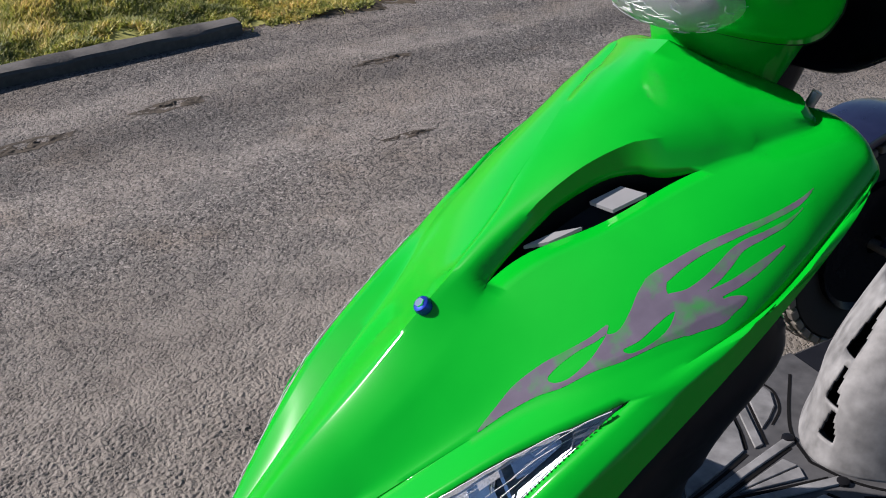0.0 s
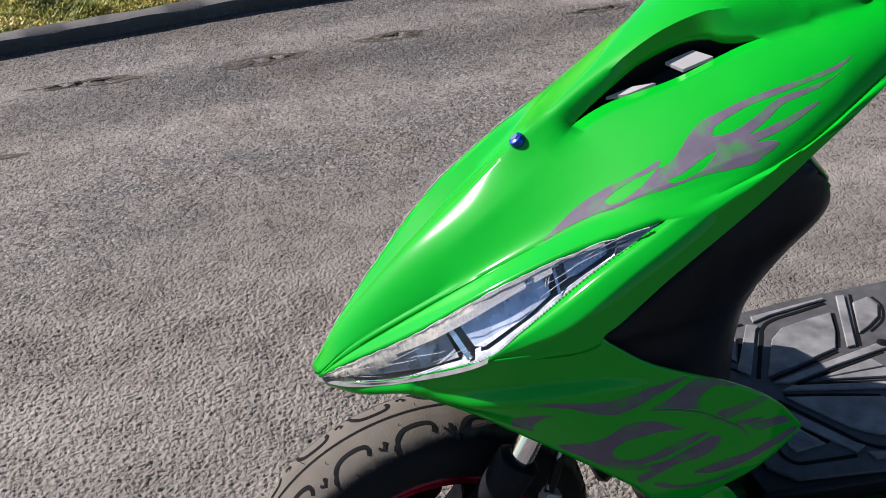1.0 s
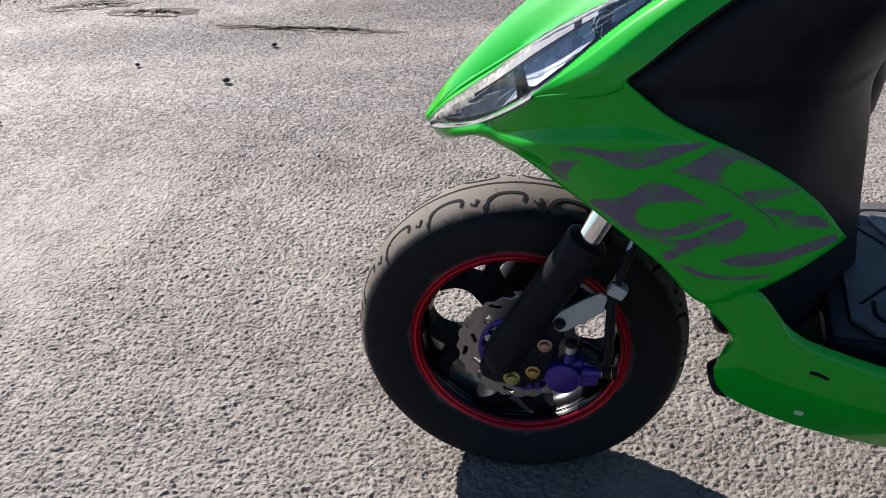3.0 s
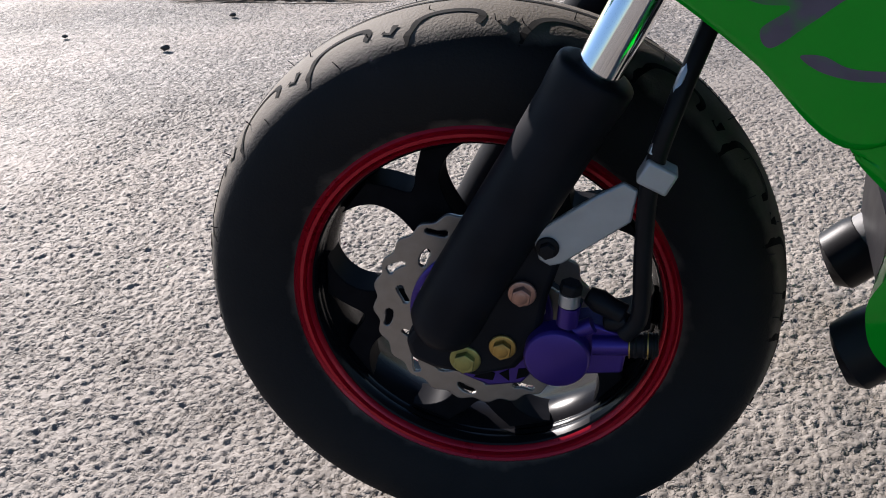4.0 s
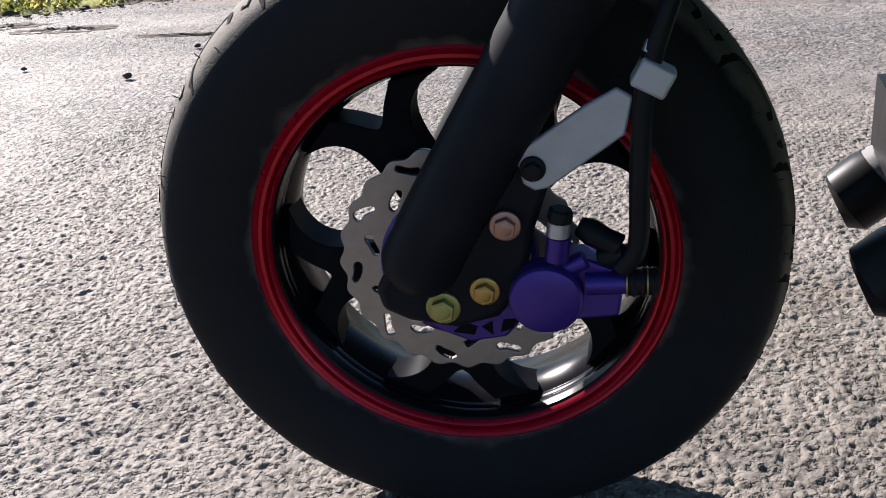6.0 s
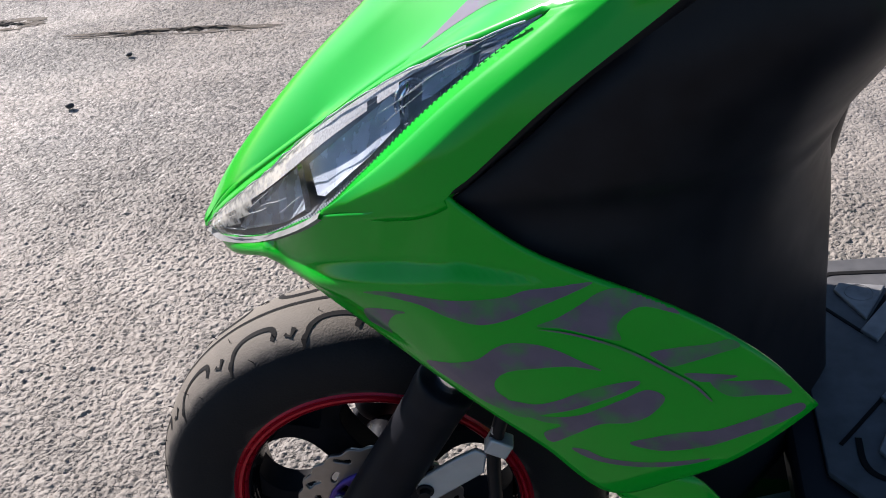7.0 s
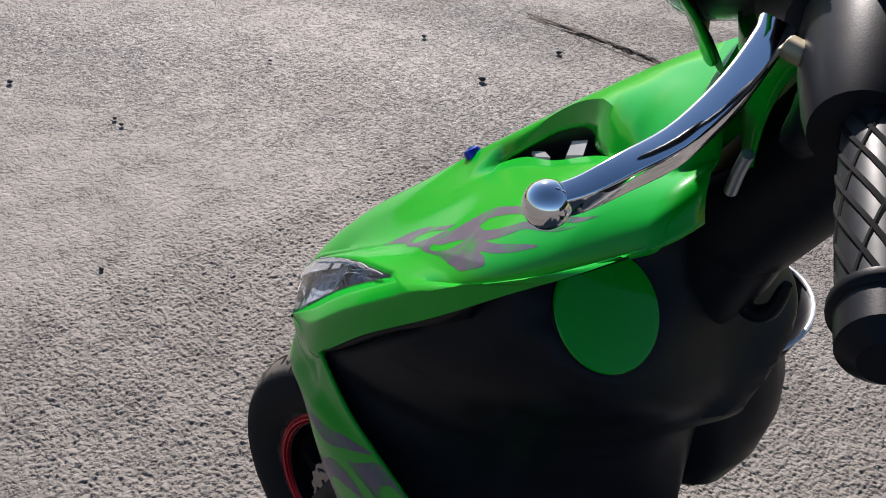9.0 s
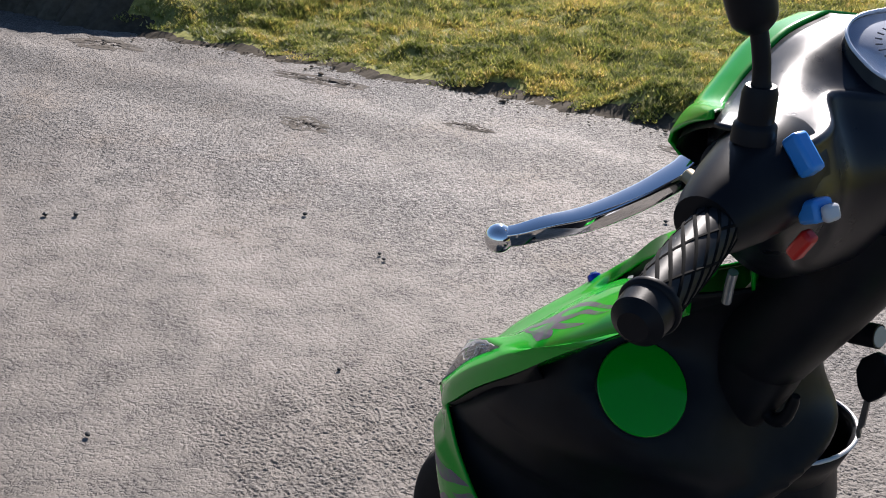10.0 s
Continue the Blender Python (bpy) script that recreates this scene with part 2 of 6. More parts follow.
def asphalt_material():
    m, n, l, p = node_material("asphalt")
    co = n.new("ShaderNodeTexCoord")

    def texture(kind, scale, detail=0.0):
        t = n.new(kind)
        t.inputs["Scale"].default_value = scale
        if detail:
            t.inputs["Detail"].default_value = detail
        l.new(co.outputs["Object"], t.inputs["Vector"])
        return t

    def blend(fac, a, b):
        mix = n.new("ShaderNodeMix")
        mix.data_type = "RGBA"
        l.new(fac, mix.inputs[0])
        for k, v in ((6, a), (7, b)):
            if isinstance(v, tuple):
                mix.inputs[k].default_value = (*v, 1)
            else:
                l.new(v, mix.inputs[k])
        return mix.outputs[2]

    def span(source, lo, hi, top=1.0, bottom=0.0):
        r = n.new("ShaderNodeMapRange")
        for k, v in ((1, lo), (2, hi), (3, bottom), (4, top)):
            r.inputs[k].default_value = v
        l.new(source, r.inputs[0])
        return r.outputs[0]

    # stones of uneven outline: the cells are looked up at a jittered place
    jitter = texture("ShaderNodeTexNoise", 120, 3)
    push, place = n.new("ShaderNodeVectorMath"), n.new("ShaderNodeVectorMath")
    push.operation, place.operation = "SCALE", "ADD"
    push.inputs["Scale"].default_value = 0.011
    l.new(jitter.outputs["Color"], push.inputs[0]), l.new(push.outputs[0], place.inputs[0]), l.new(co.outputs["Object"], place.inputs[1])
    cells, grit, coarse = texture("ShaderNodeTexVoronoi", 150), texture("ShaderNodeTexNoise", 190, 4), texture("ShaderNodeTexNoise", 70, 6)
    l.new(place.outputs[0], cells.inputs["Vector"])
    patches, bands, blots = texture("ShaderNodeTexNoise", 1.3, 7), texture("ShaderNodeTexNoise", 3.4, 6), texture("ShaderNodeTexNoise", 14, 5)
    stone = n.new("ShaderNodeValToRGB")
    stone.color_ramp.elements[0].color, stone.color_ramp.elements[1].color = (0.155, 0.14, 0.128, 1), (0.62, 0.57, 0.52, 1)
    stone.color_ramp.elements.new(0.3).color = (0.29, 0.268, 0.246, 1)
    stone.color_ramp.elements.new(0.8).color = (0.37, 0.333, 0.303, 1)
    sep = n.new("ShaderNodeSeparateColor")
    l.new(cells.outputs["Color"], sep.inputs[0]), l.new(sep.outputs[0], stone.inputs[0])
    dusty = blend(span(patches.outputs[0], 0.40, 0.66, 0.75), stone.outputs[0], (0.40, 0.342, 0.29))
    sandy = blend(span(bands.outputs[0], 0.54, 0.72, 0.65), dusty, (0.38, 0.30, 0.23))
    worn = blend(span(bands.outputs[0], 0.30, 0.44, 0.0, 0.5), sandy, (0.18, 0.172, 0.165))
    # dark binder shows here and there between the stones, in places deep enough to be pits
    open_joint = n.new("ShaderNodeMath")
    open_joint.operation = "MULTIPLY"
    l.new(span(cells.outputs["Distance"], 0.36, 0.66, 0.95), open_joint.inputs[0]), l.new(span(coarse.outputs[0], 0.42, 0.62, 1.0, 0.15), open_joint.inputs[1])
    gap = blend(open_joint.outputs[0], worn, (0.07, 0.064, 0.059))
    hole = blend(span(grit.outputs[0], 0.59, 0.66, 0.85), gap, (0.05, 0.046, 0.043))
    pit = blend(span(blots.outputs[0], 0.60, 0.72, 0.5), hole, (0.08, 0.072, 0.066))
    # brown sand swept together beside the front wheel
    spot = n.new("ShaderNodeVectorMath")
    spot.operation = "DISTANCE"
    spot.inputs[1].default_value = (0.30, 0.34, 0.0)
    l.new(co.outputs["Object"], spot.inputs[0])
    swept = n.new("ShaderNodeMath")
    swept.operation = "MULTIPLY"
    l.new(span(spot.outputs["Value"], 0.08, 0.34, 0.0, 1.0), swept.inputs[0]), l.new(span(blots.outputs[0], 0.42, 0.64, 0.6), swept.inputs[1])
    pit = blend(swept.outputs[0], pit, (0.34, 0.26, 0.17))
    # long lighter and darker streaks along the road, and fine unevenness
    wide, mid, tone = texture("ShaderNodeTexNoise", 1.0, 6), texture("ShaderNodeTexNoise", 9.0, 12), n.new("ShaderNodeMath")
    along = n.new("ShaderNodeMapping")
    along.inputs["Rotation"].default_value, along.inputs["Scale"].default_value = (0, 0, radians(-17)), (0.45, 2.2, 1)
    l.new(co.outputs["Object"], along.inputs[0]), l.new(along.outputs[0], wide.inputs["Vector"])
    tone.operation = "MULTIPLY"
    l.new(span(wide.outputs[0], 0.32, 0.68, 0.66, 0.45), tone.inputs[0]), l.new(span(mid.outputs[0], 0.3, 0.7, 1.16, 0.84), tone.inputs[1])
    # wheel tracks that follow the road's edge: bare bluish stone, then drifts of tan dust
    lane, sway, lane_place = n.new("ShaderNodeAttribute"), texture("ShaderNodeTexNoise", 2.6, 7), n.new("ShaderNodeMath")
    lane.attribute_name, lane_place.operation = "edge_distance", "MULTIPLY_ADD"
    l.new(along.outputs[0], sway.inputs["Vector"])
    lane_place.inputs[1].default_value = 0.4
    shifted = n.new("ShaderNodeMath")
    shifted.operation = "SUBTRACT"
    shifted.inputs[1].default_value = 0.2
    l.new(sway.outputs[0], lane_place.inputs[0]), l.new(lane.outputs["Fac"], lane_place.inputs[2]), l.new(lane_place.outputs[0], shifted.inputs[0])
    unit = span(shifted.outputs[0], 0.0, 2.0)
    drift, bare = n.new("ShaderNodeValToRGB"), n.new("ShaderNodeValToRGB")
    for ramp, stops in ((drift, ((0.0, 0.0), (0.1, 0.0), (0.20, 0.42), (0.26, 0.05), (0.36, 0.0), (0.46, 0.3), (0.54, 0.25), (0.64, 0.0), (1.0, 0.0))), (bare, ((0.0, 0.6), (0.1, 0.74), (0.2, 1.04), (0.29, 0.66), (0.36, 0.66), (0.46, 1.03), (0.55, 1.04), (0.7, 0.84), (1.0, 0.86)))):
        for k, (at, v) in enumerate(stops):
            e = ramp.color_ramp.elements[0] if k == 0 else ramp.color_ramp.elements.new(at)
            e.position, e.color = at, (v, v, v, 1)
        ramp.color_ramp.elements.remove(ramp.color_ramp.elements[-1]) if len(ramp.color_ramp.elements) > len(stops) else None
        l.new(unit, ramp.inputs[0])
    drifted = n.new("ShaderNodeMath")
    drifted.operation = "MULTIPLY"
    l.new(drift.outputs[0], drifted.inputs[0]), l.new(span(mid.outputs[0], 0.36, 0.58, 1.0, 0.45), drifted.inputs[1])
    pit = blend(drifted.outputs[0], pit, (0.34, 0.303, 0.265))
    whole, middle = n.new("ShaderNodeMath"), n.new("ShaderNodeMath")
    whole.operation = middle.operation = "MULTIPLY"
    l.new(bare.outputs[0], middle.inputs[0]), l.new(span(shifted.outputs[0], 1.9, 3.0, 0.8, 1.0), middle.inputs[1])
    l.new(tone.outputs[0], whole.inputs[0]), l.new(middle.outputs[0], whole.inputs[1])
    shade = n.new("ShaderNodeVectorMath")
    shade.operation = "SCALE"
    l.new(pit, shade.inputs[0]), l.new(whole.outputs[0], shade.inputs["Scale"])
    l.new(shade.outputs[0], p.inputs["Base Color"])
    p.inputs["Roughness"].default_value = 0.7
    p.inputs["Specular IOR Level"].default_value = 0.22
    high = n.new("ShaderNodeMath")
    high.operation = "MULTIPLY_ADD"
    high.inputs[1].default_value = 0.8
    l.new(coarse.outputs[0], high.inputs[0]), l.new(open_joint.outputs[0], high.inputs[2])
    b = n.new("ShaderNodeBump")
    b.inputs["Strength"].default_value, b.inputs["Distance"].default_value = 0.9, 0.0044
    l.new(high.outputs[0], b.inputs["Height"]), l.new(span(drifted.outputs[0], 0.0, 0.6, 0.6, 1.0), b.inputs["Strength"])
    b.invert = True
    l.new(b.outputs[0], p.inputs["Normal"])
    return m


ASPHALT = asphalt_material()
SOIL = surface("damp_soil", (0.07, 0.058, 0.043), 0.9, spread=0.5, scale=30, grain=90, bump=0.8, stain=3)
TURF = surface("thatchy_turf", (0.24, 0.235, 0.08), 0.95, spread=0.5, scale=25, grain=60, bump=1.0, stain=2)
for m in (SOIL, TURF):
    m.node_tree.nodes["Principled BSDF"].inputs["Specular IOR Level"].default_value = 0.05
TIMBER = surface("weathered_edging", (0.06, 0.055, 0.05), 0.85, spread=0.4, scale=50, grain=120, bump=0.7)
NAVY = surface("dark_blue_paint", (0.008, 0.011, 0.034), 0.3, spread=0.2, coat=0.3)
MUD = surface("dried_mud", (0.05, 0.038, 0.026), 0.95, spread=0.45, scale=60, grain=150, bump=0.8, stain=8)
PEBBLE = surface("dark_pebble", (0.03, 0.0275, 0.025), 0.7, spread=0.4, scale=60)


def grass_material():
    m, n, l, p = node_material("grass_blades")
    info, ramp = n.new("ShaderNodeNewGeometry"), n.new("ShaderNodeValToRGB")
    ramp.color_ramp.elements[0].color, ramp.color_ramp.elements[1].color = (0.19, 0.22, 0.05, 1), (0.56, 0.5, 0.22, 1)
    ramp.color_ramp.elements.new(0.55).color = (0.32, 0.34, 0.075, 1)
    ramp.color_ramp.elements.new(0.8).color = (0.45, 0.42, 0.14, 1)
    l.new(info.outputs["Random Per Island"], ramp.inputs[0]), l.new(ramp.outputs[0], p.inputs["Base Color"])
    p.inputs["Roughness"].default_value = 0.6
    thin, mix = n.new("ShaderNodeBsdfTranslucent"), n.new("ShaderNodeMixShader")
    mix.inputs[0].default_value = 0.45
    # drier and darker stretches of turf
    co, wide, fine, both, tint = n.new("ShaderNodeTexCoord"), n.new("ShaderNodeTexNoise"), n.new("ShaderNodeTexNoise"), n.new("ShaderNodeMath"), n.new("ShaderNodeMix")
    wide.inputs["Scale"].default_value, wide.inputs["Detail"].default_value = 2.2, 4
    fine.inputs["Scale"].default_value, fine.inputs["Detail"].default_value = 11, 3
    both.operation = "ADD"
    l.new(co.outputs["Object"], wide.inputs[0]), l.new(co.outputs["Object"], fine.inputs[0])
    l.new(wide.outputs[0], both.inputs[0]), l.new(fine.outputs[0], both.inputs[1])
    span = n.new("ShaderNodeValToRGB")
    span.color_ramp.elements[0].position, span.color_ramp.elements[1].position = 0.41, 0.60
    span.color_ramp.elements[0].color, span.color_ramp.elements[1].color = (0.45, 0.5, 0.45, 1), (1.6, 1.3, 1.3, 1)
    span.color_ramp.elements.new(0.5).color = (1.0, 1.0, 0.9, 1)
    half = n.new("ShaderNodeMath")
    half.operation = "MULTIPLY"
    half.inputs[1].default_value = 0.5
    l.new(both.outputs[0], half.inputs[0]), l.new(half.outputs[0], span.inputs[0])
    tint.data_type, tint.blend_type = "RGBA", "MULTIPLY"
    tint.inputs[0].default_value = 1.0
    l.new(ramp.outputs[0], tint.inputs[6]), l.new(span.outputs[0], tint.inputs[7])
    l.new(tint.outputs[2], p.inputs["Base Color"])
    l.new(tint.outputs[2], thin.inputs[0]), l.new(p.outputs[0], mix.inputs[1]), l.new(thin.outputs[0], mix.inputs[2])
    l.new(mix.outputs[0], n["Material Output"].inputs[0])
    return m


GRASS = grass_material()


# ---- mesh helpers ----
def part(name, bm, material, parent, label="", smooth=True, m=None):
    """Links a bmesh as one mesh object under a thing or part."""
    mesh = bpy.data.meshes.new(name)
    bmesh.ops.recalc_face_normals(bm, faces=bm.faces)
    bm.to_mesh(mesh)
    bm.free()
    mesh.materials.append(material)
    for f in mesh.polygons:
        f.use_smooth = smooth
    if smooth:
        mesh.set_sharp_from_angle(angle=radians(38))
    ob = new(name, mesh)
    ob.parent = parent
    if parent and parent.type == "MESH" and m is None:
        ob.matrix_basis = Matrix.Identity(4)
    elif m is not None:
        ob.matrix_basis = m
    if label:
        ob["label"] = label
    return ob


def thicken(ob, t, offset=0):
    mod = ob.modifiers.new("thickness", "SOLIDIFY")
    mod.thickness, mod.offset = t, offset
    return ob


def rounded(ob, w, seg=2):
    mod = ob.modifiers.new("rounding", "BEVEL")
    mod.width, mod.segments, mod.limit_method, mod.angle_limit = w, seg, "ANGLE", radians(40)
    return ob


def spline(points, count, closed=False):
    """count points on a smooth curve through the given ones, evenly in the given ones' own steps."""
    p = [Vector(q) for q in points]
    k, out = len(p), []
    for i in range(count):
        u = i * (k if closed else k - 1) / (count if closed else count - 1)
        j = min(int(u), k - 1 if closed else k - 2)
        f = u - j
        if closed:
            a, b, c, d = (p[(j + o) % k] for o in (-1, 0, 1, 2))
        else:
            b, c = p[j], p[j + 1]
            a = p[j - 1] if j else b * 2 - c
            d = p[j + 2] if j + 2 < k else c * 2 - b
        out.append(0.5 * (2 * b + (c - a) * f + (2 * a - 5 * b + 4 * c - d) * f * f + (3 * b - a - 3 * c + d) * f ** 3))
    return out


def sheet(bm, rows, closed=False, skip=None):
    """Faces between rows of points; skip(i, j) leaves a face out."""
    grid = [[bm.verts.new(q) for q in row] for row in rows]
    for i in range(len(grid) - 1):
        k = len(grid[i])
        for j in range(k if closed else k - 1):
            if not (skip and skip(i, j)):
                try:
                    bm.faces.new((grid[i][j], grid[i][(j + 1) % k], grid[i + 1][(j + 1) % k], grid[i + 1][j]))
                except ValueError:
                    pass
    return grid


def across(curves, count, between=1, bulge=(), fade=0, rise=0.6):
    """Rows of a loft: guide curves, each smoothed to count points, with in-between rows that bulge outward along -y, up to the point fade."""
    fine = [spline(c, count) for c in curves]
    rows = []
    for i, (a, b) in enumerate(zip(fine, fine[1:])):
        lift = bulge[i] if i < len(bulge) else 0
        for s in range(between):
            f = s / between
            rows.append([p.lerp(q, f) + Vector((0, -1, rise)) * lift * 4 * f * (1 - f) * (max(0, 1 - k / fade) if fade else 1) for k, (p, q) in enumerate(zip(a, b))])
    rows.append(fine[-1])
    return rows


def mirrored(bm, far=1.0, drop=0.0):
    """Adds the half on the other side of y = 0, which may be slimmer and droop outward, and joins both on the middle line."""
    both = bmesh.ops.duplicate(bm, geom=bm.verts[:] + bm.edges[:] + bm.faces[:])["geom"]
    for v in both:
        if isinstance(v, bmesh.types.BMVert):
            v.co.y = -v.co.y * far
            v.co.z -= drop * v.co.y
    bmesh.ops.reverse_faces(bm, faces=[f for f in both if isinstance(f, bmesh.types.BMFace)])
    bmesh.ops.remove_doubles(bm, verts=bm.verts, dist=0.0006)
    return bm


def tube(bm, points, radii, seg=14, caps=True):
    """A round tube along points, with a radius for each."""
    p = [Vector(q) for q in points]
    if not isinstance(radii, (list, tuple)):
        radii = [radii] * len(p)
    rings, side = [], None
    for i, q in enumerate(p):
        d = (p[min(i + 1, len(p) - 1)] - p[max(i - 1, 0)]).normalized()
        side = (side - d * side.dot(d)).normalized() if side else d.orthogonal().normalized()
        up = d.cross(side)
        rings.append([bm.verts.new(q + (side * math.cos(a) + up * math.sin(a)) * radii[i]) for a in (k * math.tau / seg for k in range(seg))])
    for a, b in zip(rings, rings[1:]):
        for k in range(seg):
            bm.faces.new((a[k], a[(k + 1) % seg], b[(k + 1) % seg], b[k]))
    if caps:
        bm.faces.new(rings[0][::-1]), bm.faces.new(rings[-1])
    return bm


def turned(bm, profile, centre, seg=64, start=0.0, closed=True):
    """A body of revolution about the y axis: profile of (radius, y)."""
    c = Vector(centre)
    rows = [[c + Vector((r * math.cos(a), y, r * math.sin(a))) for a in (k * math.tau / seg for k in range(seg))] for r, y in profile]
    sheet(bm, rows, closed=True)
    return bm


def prism(bm, outline, y0, y1):
    """An outline of (x, z), extruded from y0 to y1."""
    a = [bm.verts.new((x, y0, z)) for x, z in outline]
    b = [bm.verts.new((x, y1, z)) for x, z in outline]
    bm.faces.new(a), bm.faces.new(b[::-1])
    for i in range(len(a)):
        j = (i + 1) % len(a)
        bm.faces.new((a[i], b[i], b[j], a[j]))
    return bm


def slab(bm, outline, z0, z1):
    """An outline of (x, y), extruded from z0 to z1."""
    a = [bm.verts.new((x, y, z0)) for x, y in outline]
    b = [bm.verts.new((x, y, z1)) for x, y in outline]
    bm.faces.new(a[::-1]), bm.faces.new(b)
    for i in range(len(a)):
        j = (i + 1) % len(a)
        bm.faces.new((a[i], a[j], b[j], b[i]))
    return bm


def bead(bm, centre, radii, seg=16, turn=None):
    """An ellipsoid."""
    got = bmesh.ops.create_uvsphere(bm, u_segments=seg, v_segments=max(6, seg // 2), radius=1)["verts"]
    t = turn.to_4x4() if turn else Matrix.Identity(4)
    bmesh.ops.transform(bm, matrix=Matrix.Translation(centre) @ t @ Matrix.Diagonal((*radii, 1)), verts=got)
    return bm


def block(bm, centre, size, turn=None):
    got = bmesh.ops.create_cube(bm, size=1)["verts"]
    t = turn.to_4x4() if turn else Matrix.Identity(4)
    bmesh.ops.transform(bm, matrix=Matrix.Translation(centre) @ t @ Matrix.Diagonal((*size, 1)), verts=got)
    return bm


# ---- ground ----
EDGE = [(-60, -38, 0), (-12, -5.4, 0), (-5.0, -0.1, 0), (-3.9, 0.78, 0), (-3.0, 1.5, 0), (-2.17, 2.12, 0), (-1.6, 2.4, 0), (-0.87, 2.78, 0), (0.0, 2.98, 0), (0.93, 3.12, 0), (1.7, 3.14, 0), (5.0, 3.3, 0), (14, 3.6, 0), (60, 6, 0)]


def stones(x, y, cell, seed):
    """Height field of rounded stones packed side by side, between 0 and 1."""
    ix, iy = np.floor(x / cell), np.floor(y / cell)
    best, tall = np.full(x.shape, 9.0), np.zeros(x.shape)

    def mixed(a, b, k):
        v = np.sin(a * 127.1 + b * 311.7 + k * 74.7 + seed) * 43758.5453
        return v - np.floor(v)

    for dx in (-1, 0, 1):
        for dy in (-1, 0, 1):
            cx, cy = ix + dx, iy + dy
            px, py = (cx + mixed(cx, cy, 1)) * cell, (cy + mixed(cx, cy, 2)) * cell
            d = ((x - px) ** 2 + (y - py) ** 2) / cell ** 2
            near = d < best
            best, tall = np.where(near, d, best), np.where(near, 0.35 + 0.65 * mixed(cx, cy, 3), tall)
    return tall * np.sqrt(np.clip(1 - best * 1.7, 0, 1))


def spread_out(lo, hi, step, far):
    """Coordinates that lie step apart from lo to hi and ever wider out to far on both sides."""
    mid = list(np.arange(lo, hi, step))
    out, d = [], step
    while not out or out[-1] < far:
        d *= 1.35
        out.append((out[-1] if out else 0) + d)
    return np.array([lo - o for o in out[::-1]] + mid + [mid[-1] + o for o in out])


def edge_distance(x, y):
    """How far points lie from the road's edge."""
    line = [q for q in spline(EDGE, 120)]
    best = np.full(x.shape, 1e9)
    for a, b in zip(line, line[1:]):
        u = b - a
        f = np.clip(((x - a.x) * u.x + (y - a.y) * u.y) / (u.x ** 2 + u.y ** 2), 0, 1)
        best = np.minimum(best, (x - a.x - f * u.x) ** 2 + (y - a.y - f * u.y) ** 2)
    return np.sqrt(best)


def build_ground():
    xs, ys = spread_out(-1.15, 0.8, 0.0024, 400), spread_out(-0.3, 1.4, 0.0024, 400)
    gx, gy = np.meshgrid(xs, ys)
    soft = np.clip((gx + 1.15) / 0.3, 0, 1) * np.clip((0.8 - gx) / 0.2, 0, 1) * np.clip((gy + 0.3) / 0.1, 0, 1) * np.clip((1.4 - gy) / 0.5, 0, 1)
    gz = (0.0038 * stones(gx, gy, 0.0052, 3.0) + 0.0028 * stones(gx, gy, 0.0086, 8.0)) * soft - 0.0045
    k, rows = len(xs), len(ys)
    mesh = bpy.data.meshes.new("ground")
    i = (np.arange(rows - 1)[:, None] * k + np.arange(k - 1)[None, :]).ravel()
    quads = np.stack([i, i + 1, i + k + 1, i + k], 1)
    mesh.vertices.add(gx.size)
    mesh.vertices.foreach_set("co", np.stack([gx, gy, gz], -1).ravel())
    mesh.loops.add(quads.size)
    mesh.loops.foreach_set("vertex_index", quads.ravel())
    mesh.polygons.add(len(quads))
    mesh.polygons.foreach_set("loop_start", np.arange(0, quads.size, 4))
    mesh.polygons.foreach_set("use_smooth", np.ones(len(quads), bool))
    mesh.update()
    away = mesh.attributes.new("edge_distance", "FLOAT", "POINT")
    away.data.foreach_set("value", edge_distance(gx.ravel(), gy.ravel()).astype(np.float32))
    mesh.materials.append(ASPHALT)
    return tagged(new("ground", mesh), "worn sunlit grey asphalt with coarse stones and dusty patches", "asphalt", kind="structure")


build_ground()
OUT = Vector((-0.45, 0.89, 0)).normalized()


def hump(q, d):
    """Height of the uneven turf over the asphalt, d metres in from the edge."""
    rise = float(np.interp(d, (0.0, 0.05, 0.12, 0.2, 0.4, 1.0, 2.5, 6.0, 20), (-0.008, 0.0, 0.006, 0.013, 0.028, 0.05, 0.07, 0.09, 0.1)))
    far = min(1.0, max(0.0, 3.0 - abs(q.x + 2.5) / 3))
    lumps = 0.10 * max(0.0, noise.noise(q * 1.9) - 0.05) + 0.034 * noise.noise(q * 5.3) + 0.010 * noise.noise(q * 15)
    bank = (0.02 if q.x > -2.6 else 0.06) * max(0.0, noise.noise(q * 3.1 + Vector((4, 0, 0))) + 0.1) * math.exp(-((d - 0.16) / 0.11) ** 2)
    mound = 0.30 * math.exp(-((q.x + 5.6) / 1.05) ** 6) * min(1.0, max(0.0, (d - 0.02) / 0.25)) * (1 + 0.25 * noise.noise(q * 6))
    return rise + (lumps + bank) * far * min(1.0, max(0.0, d - 0.03) / 0.25) + mound * math.exp(-(d / 1.2) ** 4)


